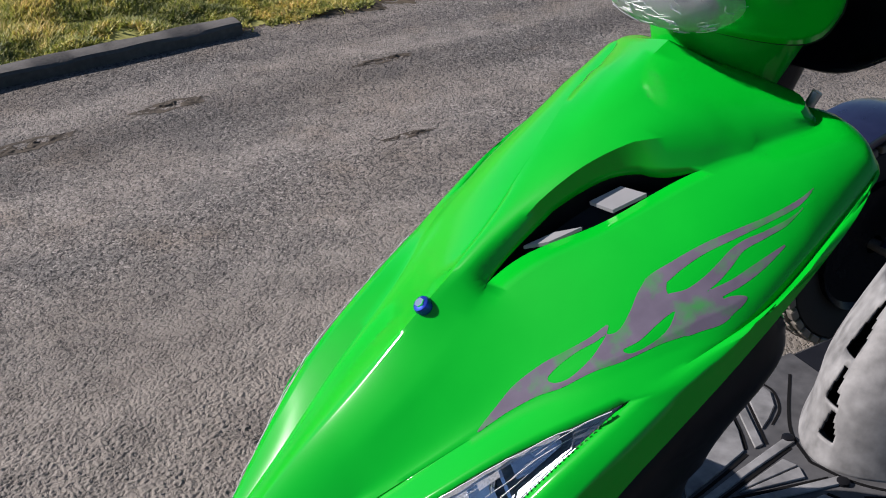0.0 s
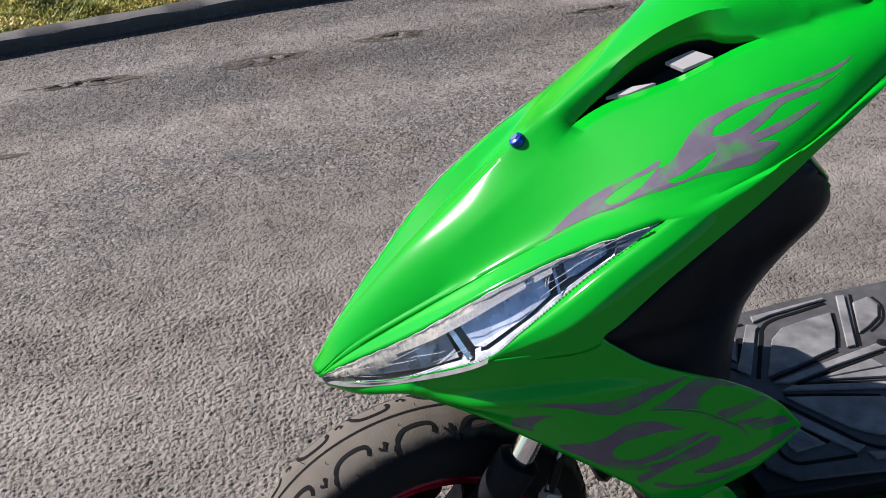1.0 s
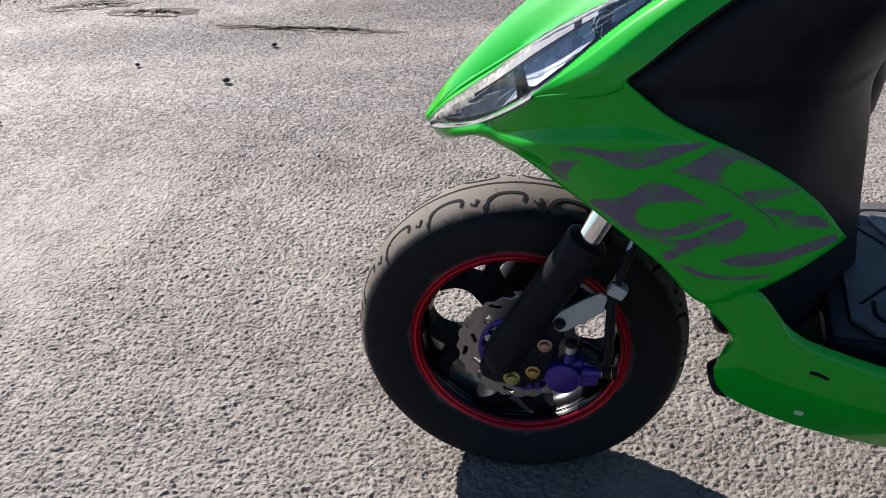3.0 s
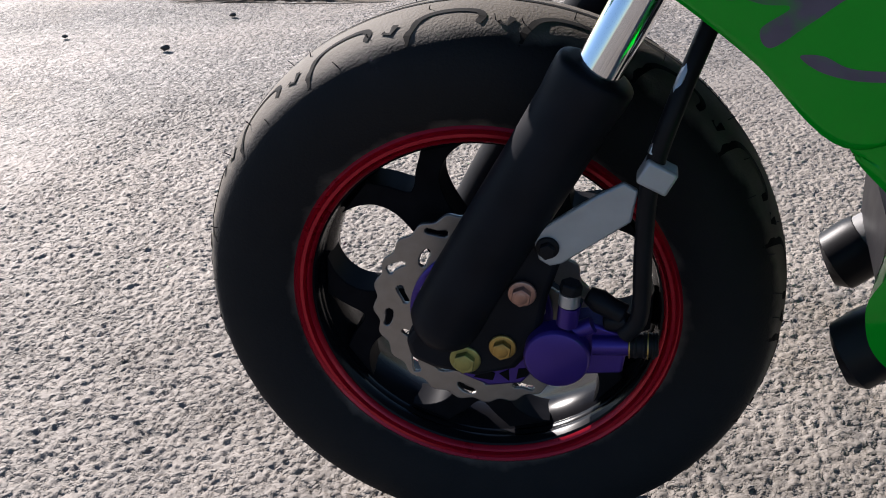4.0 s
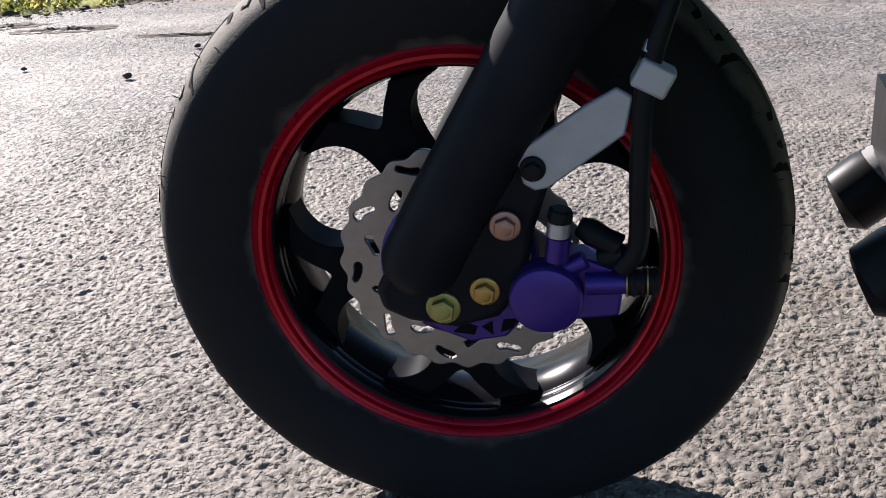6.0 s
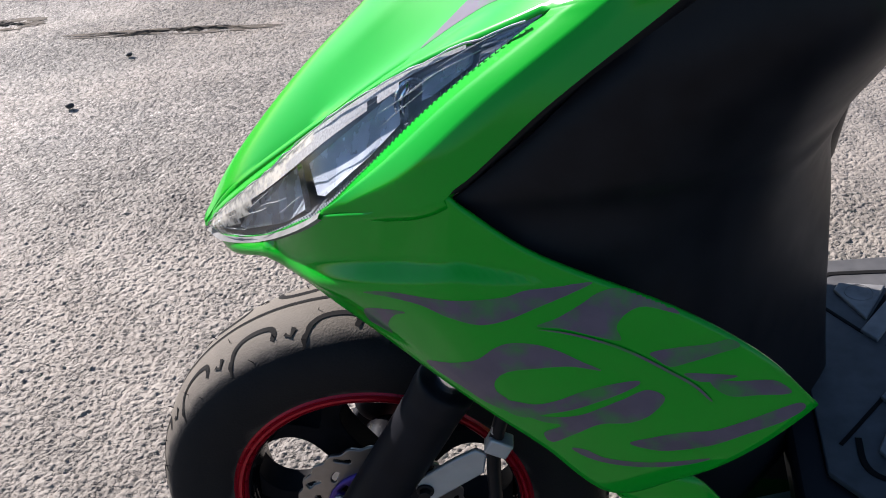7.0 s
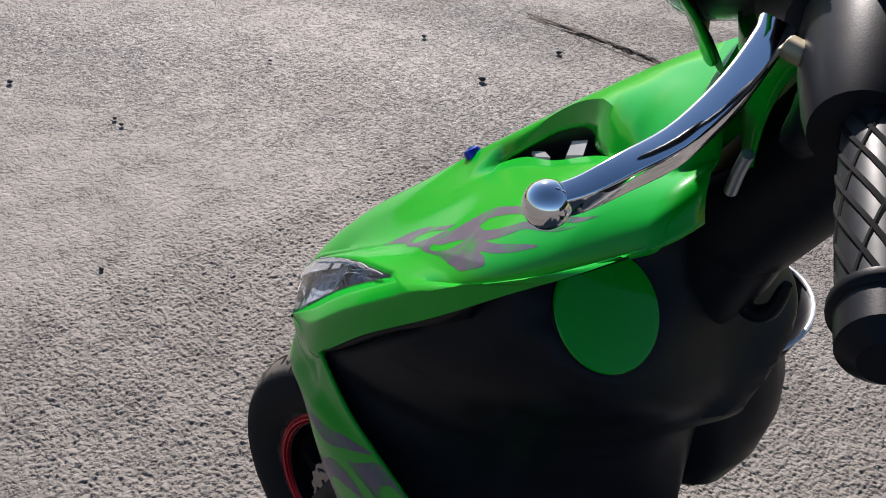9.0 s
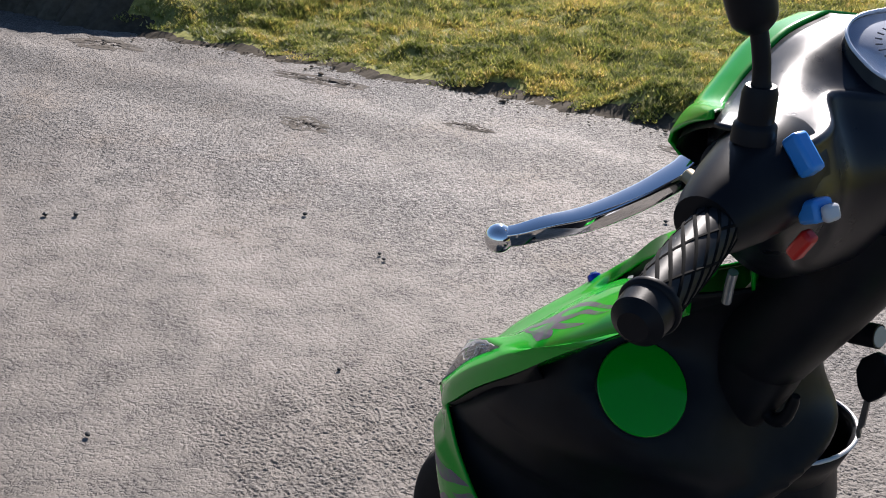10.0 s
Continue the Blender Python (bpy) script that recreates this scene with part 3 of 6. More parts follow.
def build_verge():
    edge = spline(EDGE, 240)[:60] + [q for q in spline(EDGE, 4200) if -7 < q.x < 4] + [q for q in spline(EDGE, 240) if q.x >= 4]
    edge = sorted(edge, key=lambda q: q.x)
    steps = (0.0, 0.02, 0.045, 0.07, 0.1, 0.13, 0.16, 0.2, 0.25, 0.3, 0.37, 0.45, 0.55, 0.65, 0.77, 0.9, 1.05, 1.2, 1.4, 1.6, 1.85, 2.1, 2.5, 3, 3.6, 4.5, 6, 20, 80, 380)
    rows = []
    for d in steps:
        row = []
        for q in edge:
            w = 0.07 * noise.noise(q * 2.3) + 0.06 * noise.noise(q * 9) + 0.03 * noise.noise(q * 23) + 0.012 * noise.noise(q * 55)
            p = q + OUT * (d + (w if d < 1 else 0))
            row.append(p + Vector((0, 0, hump(p, d) - 0.004 + (0.006 * noise.noise(p * 40) if 0.01 < d < 0.3 else 0))))
        rows.append(row)
    bm = bmesh.new()
    sheet(bm, rows)
    verge = part("grass_verge_ground", bm, TURF, None)
    verge.data.materials.append(SOIL)
    k = len(edge) - 1
    for f in verge.data.polygons:
        p = f.center
        f.material_index = 1 if f.index // k < 4 + 4 * noise.noise(p * 1.3) or math.exp(-((p.x + 5.6) / 1.1) ** 6) > 0.5 and f.index // k < 16 else 0
    return tagged(verge, "muddy soil bank under the grass beside the asphalt", "soil bank", kind="structure")


build_verge()


def build_grass(count=800000):
    rng = np.random.default_rng(5)
    edge = np.array([tuple(q) for q in spline(EDGE, 2400)])
    edge = edge[(edge[:, 0] > -8) & (edge[:, 0] < 4)]
    base = edge[rng.integers(0, len(edge), count)] + rng.normal(0, 0.03, (count, 3)) * (1, 1, 0)
    d = 0.10 + rng.random(count) ** 1.6 * 6.0 + rng.normal(0, 0.05, count) ** 2
    base += np.array(OUT)[None] * d[:, None]
    clump = 0.6 * np.sin(base[:, 0] * 13.0 + 2.1 * np.sin(base[:, 1] * 9.0)) * np.sin(base[:, 1] * 11.0 + 1.7 * np.sin(base[:, 0] * 7.0)) + 0.6 * np.sin(base[:, 0] * 5.1 + 1.3 * np.sin(base[:, 1] * 3.7)) * np.sin(base[:, 1] * 4.3 + base[:, 0])
    keep = (d > 0.15 + 0.12 * np.clip(clump, -0.8, 1) + 0.05 * np.sin(base[:, 0] * 31 + 3 * np.sin(base[:, 0] * 7))) & ((np.abs(base[:, 0] + 5.6) > 1.05) | (d > 1.2))
    base, d, clump = base[keep], d[keep], clump[keep]
    k = len(base)
    base[:, 2] = [hump(Vector((x, y, 0)), w) - 0.006 for (x, y, z), w in zip(base.tolist(), d.tolist())]
    tall = (0.010 + 0.020 * rng.random(k)) * np.clip(1.0 + 0.5 * clump, 0.5, 1.6) * np.clip(0.5 + d, 0.5, 1.2)
    a, lean = rng.random(k) * math.tau, 0.3 + rng.random(k) * 1.5
    side = np.stack([np.cos(a), np.sin(a), 0 * a], 1) * (0.0026 + 0.0042 * rng.random(k))[:, None]
    tip = base + np.stack([-np.sin(a) * lean * tall, np.cos(a) * lean * tall, tall], 1)
    verts = np.stack([base - side, base + side, tip], 1).reshape(-1, 3)
    mesh = bpy.data.meshes.new("grass")
    mesh.vertices.add(len(verts))
    mesh.vertices.foreach_set("co", verts.ravel())
    mesh.loops.add(3 * k)
    mesh.loops.foreach_set("vertex_index", np.arange(3 * k))
    mesh.polygons.add(k)
    mesh.polygons.foreach_set("loop_start", np.arange(0, 3 * k, 3))
    mesh.update()
    mesh.materials.append(GRASS)
    return tagged(new("grass", mesh), "short tufty yellow-green grass in low sun", "grass", kind="stuff")


build_grass()


def edging_board(length):
    bm = bmesh.new()
    rows = []
    for i in range(25):
        x = length * (i / 24 - 0.5)
        w = 0.006 * noise.noise(Vector((x * 6, length, 0)))
        rows.append([(x, -0.045 + w, -0.03), (x, -0.045 + w, 0.035 + w), (x, -0.035, 0.045 + w), (x, 0.03, 0.05 - w), (x, 0.045, 0.04), (x, 0.045, -0.03)])
    grid = sheet(bm, rows, closed=True)
    bm.faces.new(grid[0][::-1]), bm.faces.new(grid[-1])
    ob = part("edging_board", bm, TIMBER, None)
    return tagged(ob, "low weathered grey edging board between asphalt and grass", "edging board", "road edging boards")


def build_edging():
    line = [Vector((-0.93, 2.80, 0)), Vector((-0.02, 3.03, 0)), Vector((0.90, 3.17, 0))]
    first = edging_board(0.93)
    for i, (a, b) in enumerate(zip(line, line[1:])):
        m = Matrix.Translation((a + b) / 2) @ Matrix.Rotation(math.atan2(b.y - a.y, b.x - a.x), 4, "Z") @ Matrix.Rotation(radians(4), 4, "X")
        if i:
            copy_thing(first, m)
        else:
            first.matrix_basis = m


build_edging()


def build_clods():
    """Dark crumbs of earth where the turf meets the asphalt."""
    rng = random.Random(21)
    edge = spline(EDGE, 2400)
    edge = [q for q in edge if -6 < q.x < -0.9]
    bm = bmesh.new()
    for _ in range(420):
        q, r = rng.choice(edge), rng.uniform(0.002, 0.0055) * (2.2 if rng.random() < 0.1 else 1)
        at = q + OUT * (rng.gauss(0.0, 0.06)) + Vector((0, 0, r * 0.3))
        made = bmesh.ops.create_icosphere(bm, subdivisions=1, radius=r)["verts"]
        for v in made:
            v.co *= 1 + 0.5 * noise.noise(v.co * 60 + at * 9)
            v.co = Vector((v.co.x * 1.5, v.co.y, v.co.z * 0.6)) + at
    return tagged(part("earth_crumbs", bm, SOIL, None), "dark crumbs of earth along the grass edge", "soil", kind="stuff")


build_clods()


# ---- scooter ----
def thing(name, label, category, at=(0, 0, 0)):
    ob = new(name)
    ob.location = at
    return tagged(ob, label, category)


SCOOTER = thing("scooter", "bright green and black motor scooter with flames, parked on asphalt", "scooter")
AXIS, PIVOT = Vector((0.469, 0, 0.883)).normalized(), Vector((0.085, 0, 0.40))
STEER = Matrix.Translation(PIVOT) @ Matrix.Rotation(radians(5.5), 4, AXIS) @ Matrix.Translation(-PIVOT)
HUB = Vector((-0.003, 0.008, 0.2155))

# guide curves of the hood, from the nose back to the handlebar
RIDGE = [(-0.122, 0, 0.525), (-0.085, 0, 0.578), (-0.02, 0, 0.648), (0.05, 0, 0.711), (0.114, 0, 0.770), (0.180, 0, 0.828), (0.245, 0, 0.884), (0.30, 0, 0.928), (0.355, 0, 0.966)]
SPINE = [(-0.120, -0.006, 0.525), (-0.082, -0.012, 0.581), (-0.016, -0.016, 0.649), (0.054, -0.016, 0.709), (0.118, -0.012, 0.766), (0.180, -0.013, 0.823), (0.250, -0.034, 0.886), (0.318, -0.075, 0.922), (0.392, -0.124, 0.937)]
SINK = [(-0.120, -0.007, 0.525), (-0.081, -0.014, 0.579), (-0.014, -0.020, 0.645), (0.057, -0.021, 0.704), (0.122, -0.016, 0.761), (0.186, -0.017, 0.817), (0.262, -0.042, 0.872), (0.314, -0.084, 0.888), (0.396, -0.130, 0.927)]
INNER = [(-0.119, -0.008, 0.525), (-0.080, -0.017, 0.577), (-0.012, -0.024, 0.642), (0.06, -0.028, 0.701), (0.124, -0.022, 0.757), (0.188, -0.026, 0.806), (0.252, -0.062, 0.844), (0.317, -0.091, 0.886), (0.398, -0.134, 0.924)]
SHOULDER = [(-0.118, -0.012, 0.524), (-0.078, -0.03, 0.569), (-0.008, -0.055, 0.624), (0.07, -0.085, 0.683), (0.145, -0.105, 0.738), (0.205, -0.128, 0.787), (0.27, -0.148, 0.836), (0.34, -0.161, 0.880), (0.409, -0.170, 0.917)]
CREASE = [(-0.118, -0.012, 0.522), (-0.079, -0.034, 0.564), (-0.01, -0.061, 0.619), (0.066, -0.093, 0.679), (0.138, -0.121, 0.73), (0.195, -0.154, 0.768), (0.252, -0.182, 0.796), (0.3, -0.197, 0.82), (0.415, -0.183, 0.904)]
LAMP_TOP = [(-0.117, -0.012, 0.520), (-0.082, -0.047, 0.559), (-0.025, -0.089, 0.611), (0.04, -0.124, 0.669), (0.11, -0.150, 0.716), (0.192, -0.180, 0.757), (0.245, -0.192, 0.785), (0.305, -0.200, 0.815), (0.418, -0.186, 0.898)]
for guide, f in ((SPINE, 0.16), (SINK, 0.3), (INNER, 0.42)):
    for k in range(4):
        a, b = Vector(RIDGE[k]), Vector(SHOULDER[k])
        mild = 1 if k < 3 else 0.75
        guide[k] = tuple(Vector(guide[k]).lerp(a.lerp(b, f) + Vector((-0.3, 0, 0.8)) * 0.014 * f * (1 - f) * k / 2, mild))
LAMP_LOW = [(-0.118, -0.004, 0.517), (-0.085, -0.047, 0.533), (-0.033, -0.09, 0.560), (0.03, -0.152, 0.613), (0.07, -0.163, 0.650), (0.125, -0.172, 0.702), (0.192, -0.180, 0.755)]


def build_hood():
    bm = bmesh.new()
    count = 81
    rows = across([RIDGE, SPINE], count, 4, (0.0015,))[:-1]
    hole = len(rows) + 3
    rows += across([SPINE, SINK, INNER], count, 3)[:-1]
    rows += across([INNER, SHOULDER], count, 6, (0.003,))[:-1]
    rows += across([SHOULDER, CREASE], count, 4, (0.002,))[:-1]
    rows += across([CREASE, LAMP_TOP], count, 4, (0.0035,), 46)
    # the nose is one smooth shell in front of the vent
    last = hole + 8
    for _ in range(40):
        for j in range(1, 46):
            w = 0.5 * min(1, (46 - j) / 9)
            fresh = [rows[i][j].lerp((rows[i - 1][j] + rows[i + 1][j]) / 2, w) for i in range(1, last)]
            for i in range(1, last):
                rows[i][j] = fresh[i - 1]
    # and broadly rounded across its top
    for j in range(2, 46):
        w = max(0, min(1, (j - 2) / 9, (46 - j) / 16))
        for row in rows[1:16]:
            u = min(1, max(0, row[j].y / rows[16][j].y))
            row[j].z += w * (rows[0][j].z + (rows[16][j].z - rows[0][j].z) * u ** 1.9 - row[j].z)
    # an even flank beside the vent
    for _ in range(14):
        fresh = {(i, j): (rows[i - 1][j] + rows[i + 1][j] + rows[i][j - 2] + rows[i][j + 2]) / 4 for i in range(hole + 4, hole + 12) for j in range(24, 74)}
        for (i, j), q in fresh.items():
            rows[i][j] = rows[i][j].lerp(q, 0.6)
    # and a rounded rear above it
    for _ in range(8):
        fresh = {(i, j): (rows[i - 1][j] + rows[i + 1][j] + rows[i][j - 1] + rows[i][j + 1]) / 4 for i in range(1, hole + 4) for j in range(74, count - 1)}
        for (i, j), q in fresh.items():
            rows[i][j] = rows[i][j].lerp(q, 0.5 * min(1, (j - 73) / 3))
    # the vent narrows to a point at both ends
    sill = rows[hole + 3]
    for i in range(hole - 3, hole + 3):
        for j in range(42, 76):
            w = 1 - max(0, min(1, (j - 46) / 9, (71 - j) / 6)) ** 0.75
            rows[i][j] = rows[i][j].lerp(sill[j], w * (i - hole + 4) / 4.0 if i < hole else w)
    sheet(bm, rows, skip=lambda i, j: hole <= i < hole + 3 and 46 <= j < 71)
    # the arm below the lamp, which joins the hood behind it
    arm_top = spline(LAMP_LOW, 61)[30:] + spline(LAMP_TOP, count)[51:]
    arm_low = spline([(0.03, -0.152, 0.612), (0.08, -0.180, 0.632), (0.129, -0.2025, 0.655), (0.195, -0.208, 0.716), (0.27, -0.208, 0.777), (0.33, -0.206, 0.829), (0.378, -0.200, 0.868), (0.401, -0.194, 0.887), (0.413, -0.188, 0.897)], len(arm_top))
    arm = []
    for f in (0, 0.2, 0.40, 0.46, 0.72, 1):
        arm.append([p.lerp(q, f) + Vector((0, -1, 0.3)) * 0.0095 * min(f / 0.43, (1 - f) / 0.57) * max(0.15, min(1, (q.x - 0.06) / 0.08)) * max(0, min(1, (0.42 - q.x) / 0.05)) for p, q in zip(arm_top, arm_low)])
    ease = [max(0, min(1, (q.x - 0.13) / 0.05, (0.42 - q.x) / 0.06)) for q in arm_low]
    arm.append([q + Vector((0.0, 0.004, 0.0005)) * e for q, e in zip(arm_low, ease)])
    arm.append([q + Vector((0.002, 0.030, 0.002)) * e for q, e in zip(arm_low, ease)])
    # in front of the notch it laps over the apron
    for k, (q, e) in enumerate(zip(arm_low, ease)):
        if e == 0 and q.x < 0.2:
            arm[6][k], arm[7][k] = q + Vector((0.001, -0.0012, -0.002)), q + Vector((0.003, -0.0006, -0.007))
    sheet(bm, arm)
    liner = [[q + Vector(o) * max(0, min(1, (q.x - 0.125) / 0.03, (0.30 - q.x) / 0.05)) for q in arm_low] for o in ((0.001, 0.0035, -0.0004), (0.012, 0.030, -0.012), (0.018, 0.05, -0.02))]
    # the rear end turns inward
    end = [row[-1] for row in rows] + [row[-1] for row in arm[1:6]]
    turn_in = lambda q, f: q + Vector((0.014 * math.sin(f * 1.4), 0.20 * -q.y * (1 - math.cos(f * 1.5)), (0.024 * min(1, -q.y / 0.18) - 0.010) * math.sin(f * 1.4)))  # noqa: E731
    sheet(bm, [[turn_in(q, f) for q in end] for f in (0, 0.2, 0.4, 0.6, 0.8, 1)])
    bmesh.ops.remove_doubles(bm, verts=bm.verts, dist=0.0012)
    mirrored(bm, 0.96, 0.095)
    hood = part("hood", bm, GREEN, SCOOTER, "glossy bright green front hood with side vents")
    thicken(hood, 0.0028)
    bm = bmesh.new()
    sheet(bm, liner)
    thicken(part("hood_liner", bm, BLACK, hood, "black plastic lining under the hood's arm"), 0.002, -1)
    bm = bmesh.new()
    shell = across([SINK, INNER], count, 4)
    cut = slice(46, 72)
    sheet(bm, [[q + Vector((0.012, 0.006, -0.022)) for q in row[cut]] for row in shell])
    sheet(bm, [[q for q in shell[0][cut]], [q + Vector((0.012, 0.006, -0.022)) for q in shell[0][cut]]])
    sheet(bm, [[q for q in shell[-1][cut]], [q + Vector((0.012, 0.006, -0.022)) for q in shell[-1][cut]]])
    part("vent_box", bm, BLACK, hood, "black plastic vent recess")
    for j in (51, 58):
        a, b = shell[0][j], shell[-1][j + 4]
        bm = bmesh.new()
        along = (shell[-1][j + 4] - shell[-1][j]).normalized()
        pts = [b.lerp(a, 0.8) + Vector((0.0, 0.0, -0.009)), b.lerp(a, 0.2) + Vector((0.0, 0, -0.004))]
        for k in (0, 0.003):
            o = Vector((0, 0.3, 1)).normalized() * k
            [bm.verts.new(q + o) for q in (pts[0], pts[1], pts[1] + along * 0.031, pts[0] + along * 0.029)]
        bmesh.ops.convex_hull(bm, input=bm.verts[:])
        part("vent_slat", bm, SLAT, hood, "pale grey vent slat", smooth=False)
    bm = bmesh.new()
    n = Vector((-0.63, 0, 0.77))
    tube(bm, [Vector((0.112, 0, 0.771)) + n * d for d in (-0.004, 0.001, 0.0035, 0.005)], [0.0085, 0.0085, 0.0075, 0.004], 20)
    bolt = part("screw", bm, BOLTBLUE, hood, "blue anodised dome screw")
    bm = bmesh.new()
    tube(bm, [Vector((0.112, 0, 0.771)) + n * d for d in (0.0045, 0.0060)], [0.0050, 0.0046], 6)
    part("screw_socket", bm, CHROME, bolt, "silver screw centre", smooth=False)
    return hood


def build_cowl():
    """The green panels under the lamp: upper arm, lower arm and belly, one moulding on each side."""
    brow = [(-0.118, 0, 0.516), (-0.085, -0.046, 0.532), (-0.033, -0.089, 0.559), (0.03, -0.152, 0.612), (0.08, -0.180, 0.632), (0.116, -0.1965, 0.6485), (0.131, -0.203, 0.656), (0.142, -0.2055, 0.648), (0.185, -0.213, 0.620), (0.266, -0.222, 0.588), (0.317, -0.225, 0.556), (0.352, -0.222, 0.516)]
    gap = [(-0.10, 0, 0.495), (-0.075, -0.05, 0.518), (-0.036, -0.09, 0.540), (0.0, -0.12, 0.541), (0.03, -0.144, 0.537), (0.06, -0.158, 0.523), (0.09, -0.175, 0.511), (0.12, -0.190, 0.497), (0.15, -0.198, 0.478), (0.18, -0.201, 0.455), (0.225, -0.2025, 0.415), (0.276, -0.21, 0.440)]
    bm = bmesh.new()
    panel = across([brow, gap], 97, 36, (0.008,), rise=0)
    for k in range(97):
        x = panel[18][k].x
        high, low = (float(np.interp(x, (-0.007, 0.062, 0.13, 0.2), z)) for z in ((0.563, 0.591, 0.612, 0.603), (0.536, 0.568, 0.596, 0.600)))
        depth = 0.007 * max(0, min(1, (x + 0.09) / 0.05)) * max(0, min(1, (0.19 - x) / 0.10))
        top, foot = panel[0][k].z, panel[-1][k].z
        for row in panel[1:-1]:
            fold = float(np.interp(-row[k].z, (-top, -high, -low, -min(foot, low - 0.001)), (0, -1, 1, 0))) if top > high > low else 0
            row[k] = row[k] + Vector((0, -1, 0)) * depth * math.sin(fold * math.pi / 2) * max(0, min(1, (row[k].z - foot) / 0.016, (top - row[k].z) / 0.006))
    sheet(bm, panel)
    mirrored(bm)
    apron = part("front_apron", bm, GREEN, SCOOTER, "glossy green front apron with grey flames")
    thicken(apron, 0.0028)
    belly_top = [(0.225, -0.2, 0.415), (0.276, -0.21, 0.440), (0.316, -0.205, 0.394), (0.36, -0.202, 0.371), (0.465, -0.2, 0.346), (0.65, -0.2, 0.338), (0.95, -0.2, 0.345)]
    belly_mid = [(0.228, -0.199, 0.411), (0.265, -0.204, 0.392), (0.285, -0.207, 0.350), (0.34, -0.207, 0.316), (0.465, -0.206, 0.286), (0.65, -0.206, 0.274), (0.95, -0.202, 0.28)]
    belly_low = [(0.230, -0.197, 0.408), (0.262, -0.197, 0.368), (0.246, -0.186, 0.318), (0.275, -0.176, 0.272), (0.40, -0.168, 0.232), (0.65, -0.165, 0.208), (0.95, -0.165, 0.212)]
    belly_in = [(0.236, -0.150, 0.408), (0.268, -0.150, 0.368), (0.262, -0.120, 0.318), (0.290, -0.09, 0.280), (0.41, -0.06, 0.246), (0.65, -0.06, 0.226), (0.95, -0.06, 0.230)]
    for side in (1, -1):
        bm = bmesh.new()
        sheet(bm, [[Vector((q.x if side > 0 else max(q.x, 0.36), q.y * side, q.z if side > 0 else min(q.z, 0.298 + 0.04 * max(0, min(1, (q.x - 0.5) / 0.1))))) for q in row] for row in across([belly_top, belly_mid, belly_low, belly_in], 57, 4, (0.001, 0.002))])
        thicken(part("belly_panel", bm, GREEN, SCOOTER, "glossy green lower side panel under the footboard"), 0.0028)
    return apron


HOOD = build_hood()
APRON = build_cowl()


def build_shield():
    """The black inner shield behind the green panels, down to the footboard."""
    levels = [(0.345, 0.27, 0.196, 0.404, 1.15), (0.40, 0.26, 0.2, 0.398, 1.1), (0.46, 0.25, 0.205, 0.394, 1.1), (0.535, 0.235, 0.206, 0.390, 1.2), (0.60, 0.165, 0.203, 0.385, 1.7), (0.635, 0.12, 0.197, 0.387, 2.3), (0.658, 0.143, 0.199, 0.394, 2.6),
              (0.69, 0.18, 0.2, 0.420, 2.7), (0.708, 0.199, 0.2, 0.428, 2.7), (0.728, 0.22, 0.198, 0.416, 2.5), (0.748, 0.238, 0.192, 0.405, 2.1), (0.785, 0.275, 0.18, 0.391, 1.8), (0.83, 0.31, 0.164, 0.378, 1.65), (0.865, 0.335, 0.15, 0.380, 1.6), (0.90, 0.36, 0.14, 0.40, 2.0)]
    keys = [spline([(l[0], l[1], l[2]) for l in levels], 85), spline([(l[3], l[4], 0) for l in levels], 85)]
    reach = lambda z: float(np.interp(z, [q.x for q in keys[0]], [q.x for q in keys[1]]))  # noqa: E731
    rows = []
    for (z, xs, w), (xr, n, _) in zip(*keys):
        row = []
        for k in range(41):
            a = math.pi / 2 * (1 - k / 20)
            c, s = abs(math.cos(a)) ** (2 / n), abs(math.sin(a)) ** (2 / n) * (1 if a > 0 else -1)
            y = w * abs(s)
            # the knee ledge climbs towards the sides
            fade = max(0, min(1, (z - 0.56) / 0.08, (0.87 - z) / 0.08))
            deep = reach(z - 0.48 * (min(y, 0.15) - 0.08) * fade)
            row.append((xs + (deep - xs) * c, -w * s * (1 if s > 0 else 0.93), z - (0.1 * w * -s * min(1, max(0, (z - 0.6) / 0.1)) if s < 0 else 0)))
        rows.append(row)
    rows = [[Vector(q) for q in row] for row in rows]
    # a flat seat for the filler cap, eased into the shield round it
    n = Vector((0.7246, -0.1536, 0.672)).normalized()
    c = Vector((0.3612, -0.1235, 0.7907)) - n * 0.004
    ramp = []
    for i, row in enumerate(rows):
        for k, q in enumerate(row):
            high = (q - c).dot(n)
            w = max(0.0, min(1.0, (0.096 - (q - c - n * high).length) / 0.044))
            if w and abs(high) < 0.08 and q.y < 0:
                row[k] = q - n * (high + 0.001) * w * w * (3 - 2 * w)
            if w < 1 and (q - c).length < 0.16 and 2 < i < len(rows) - 3 and 1 < k < 39 and q.y < 0:
                ramp.append((i, k))
    for _ in range(16):
        fresh = [(rows[i - 1][k] + rows[i + 1][k] + rows[i][k - 1] + rows[i][k + 1]) / 4 for i, k in ramp]
        for (i, k), q in zip(ramp, fresh):
            rows[i][k] = rows[i][k].lerp(q, 0.5)
    bm = bmesh.new()
    sheet(bm, rows)
    shield = part("inner_shield", bm, BLACK, SCOOTER, "black plastic inner leg shield")
    thicken(shield, 0.003)
    bm = bmesh.new()
    tube(bm, [c + n * 0.0022, c + n * 0.0035, c + n * 0.0045], [0.0462, 0.0452, 0.0395], 48)
    cap = part("filler_cap", bm, GREEN, shield, "round green plastic cap")
    bm = bmesh.new()
    tube(bm, [c - n * 0.04, c - n * 0.02, c - n * 0.008, c - n * 0.001, c + n * 0.0018, c + n * 0.0022], [0.0475, 0.0475, 0.0475, 0.0475, 0.047, 0.046], 48)
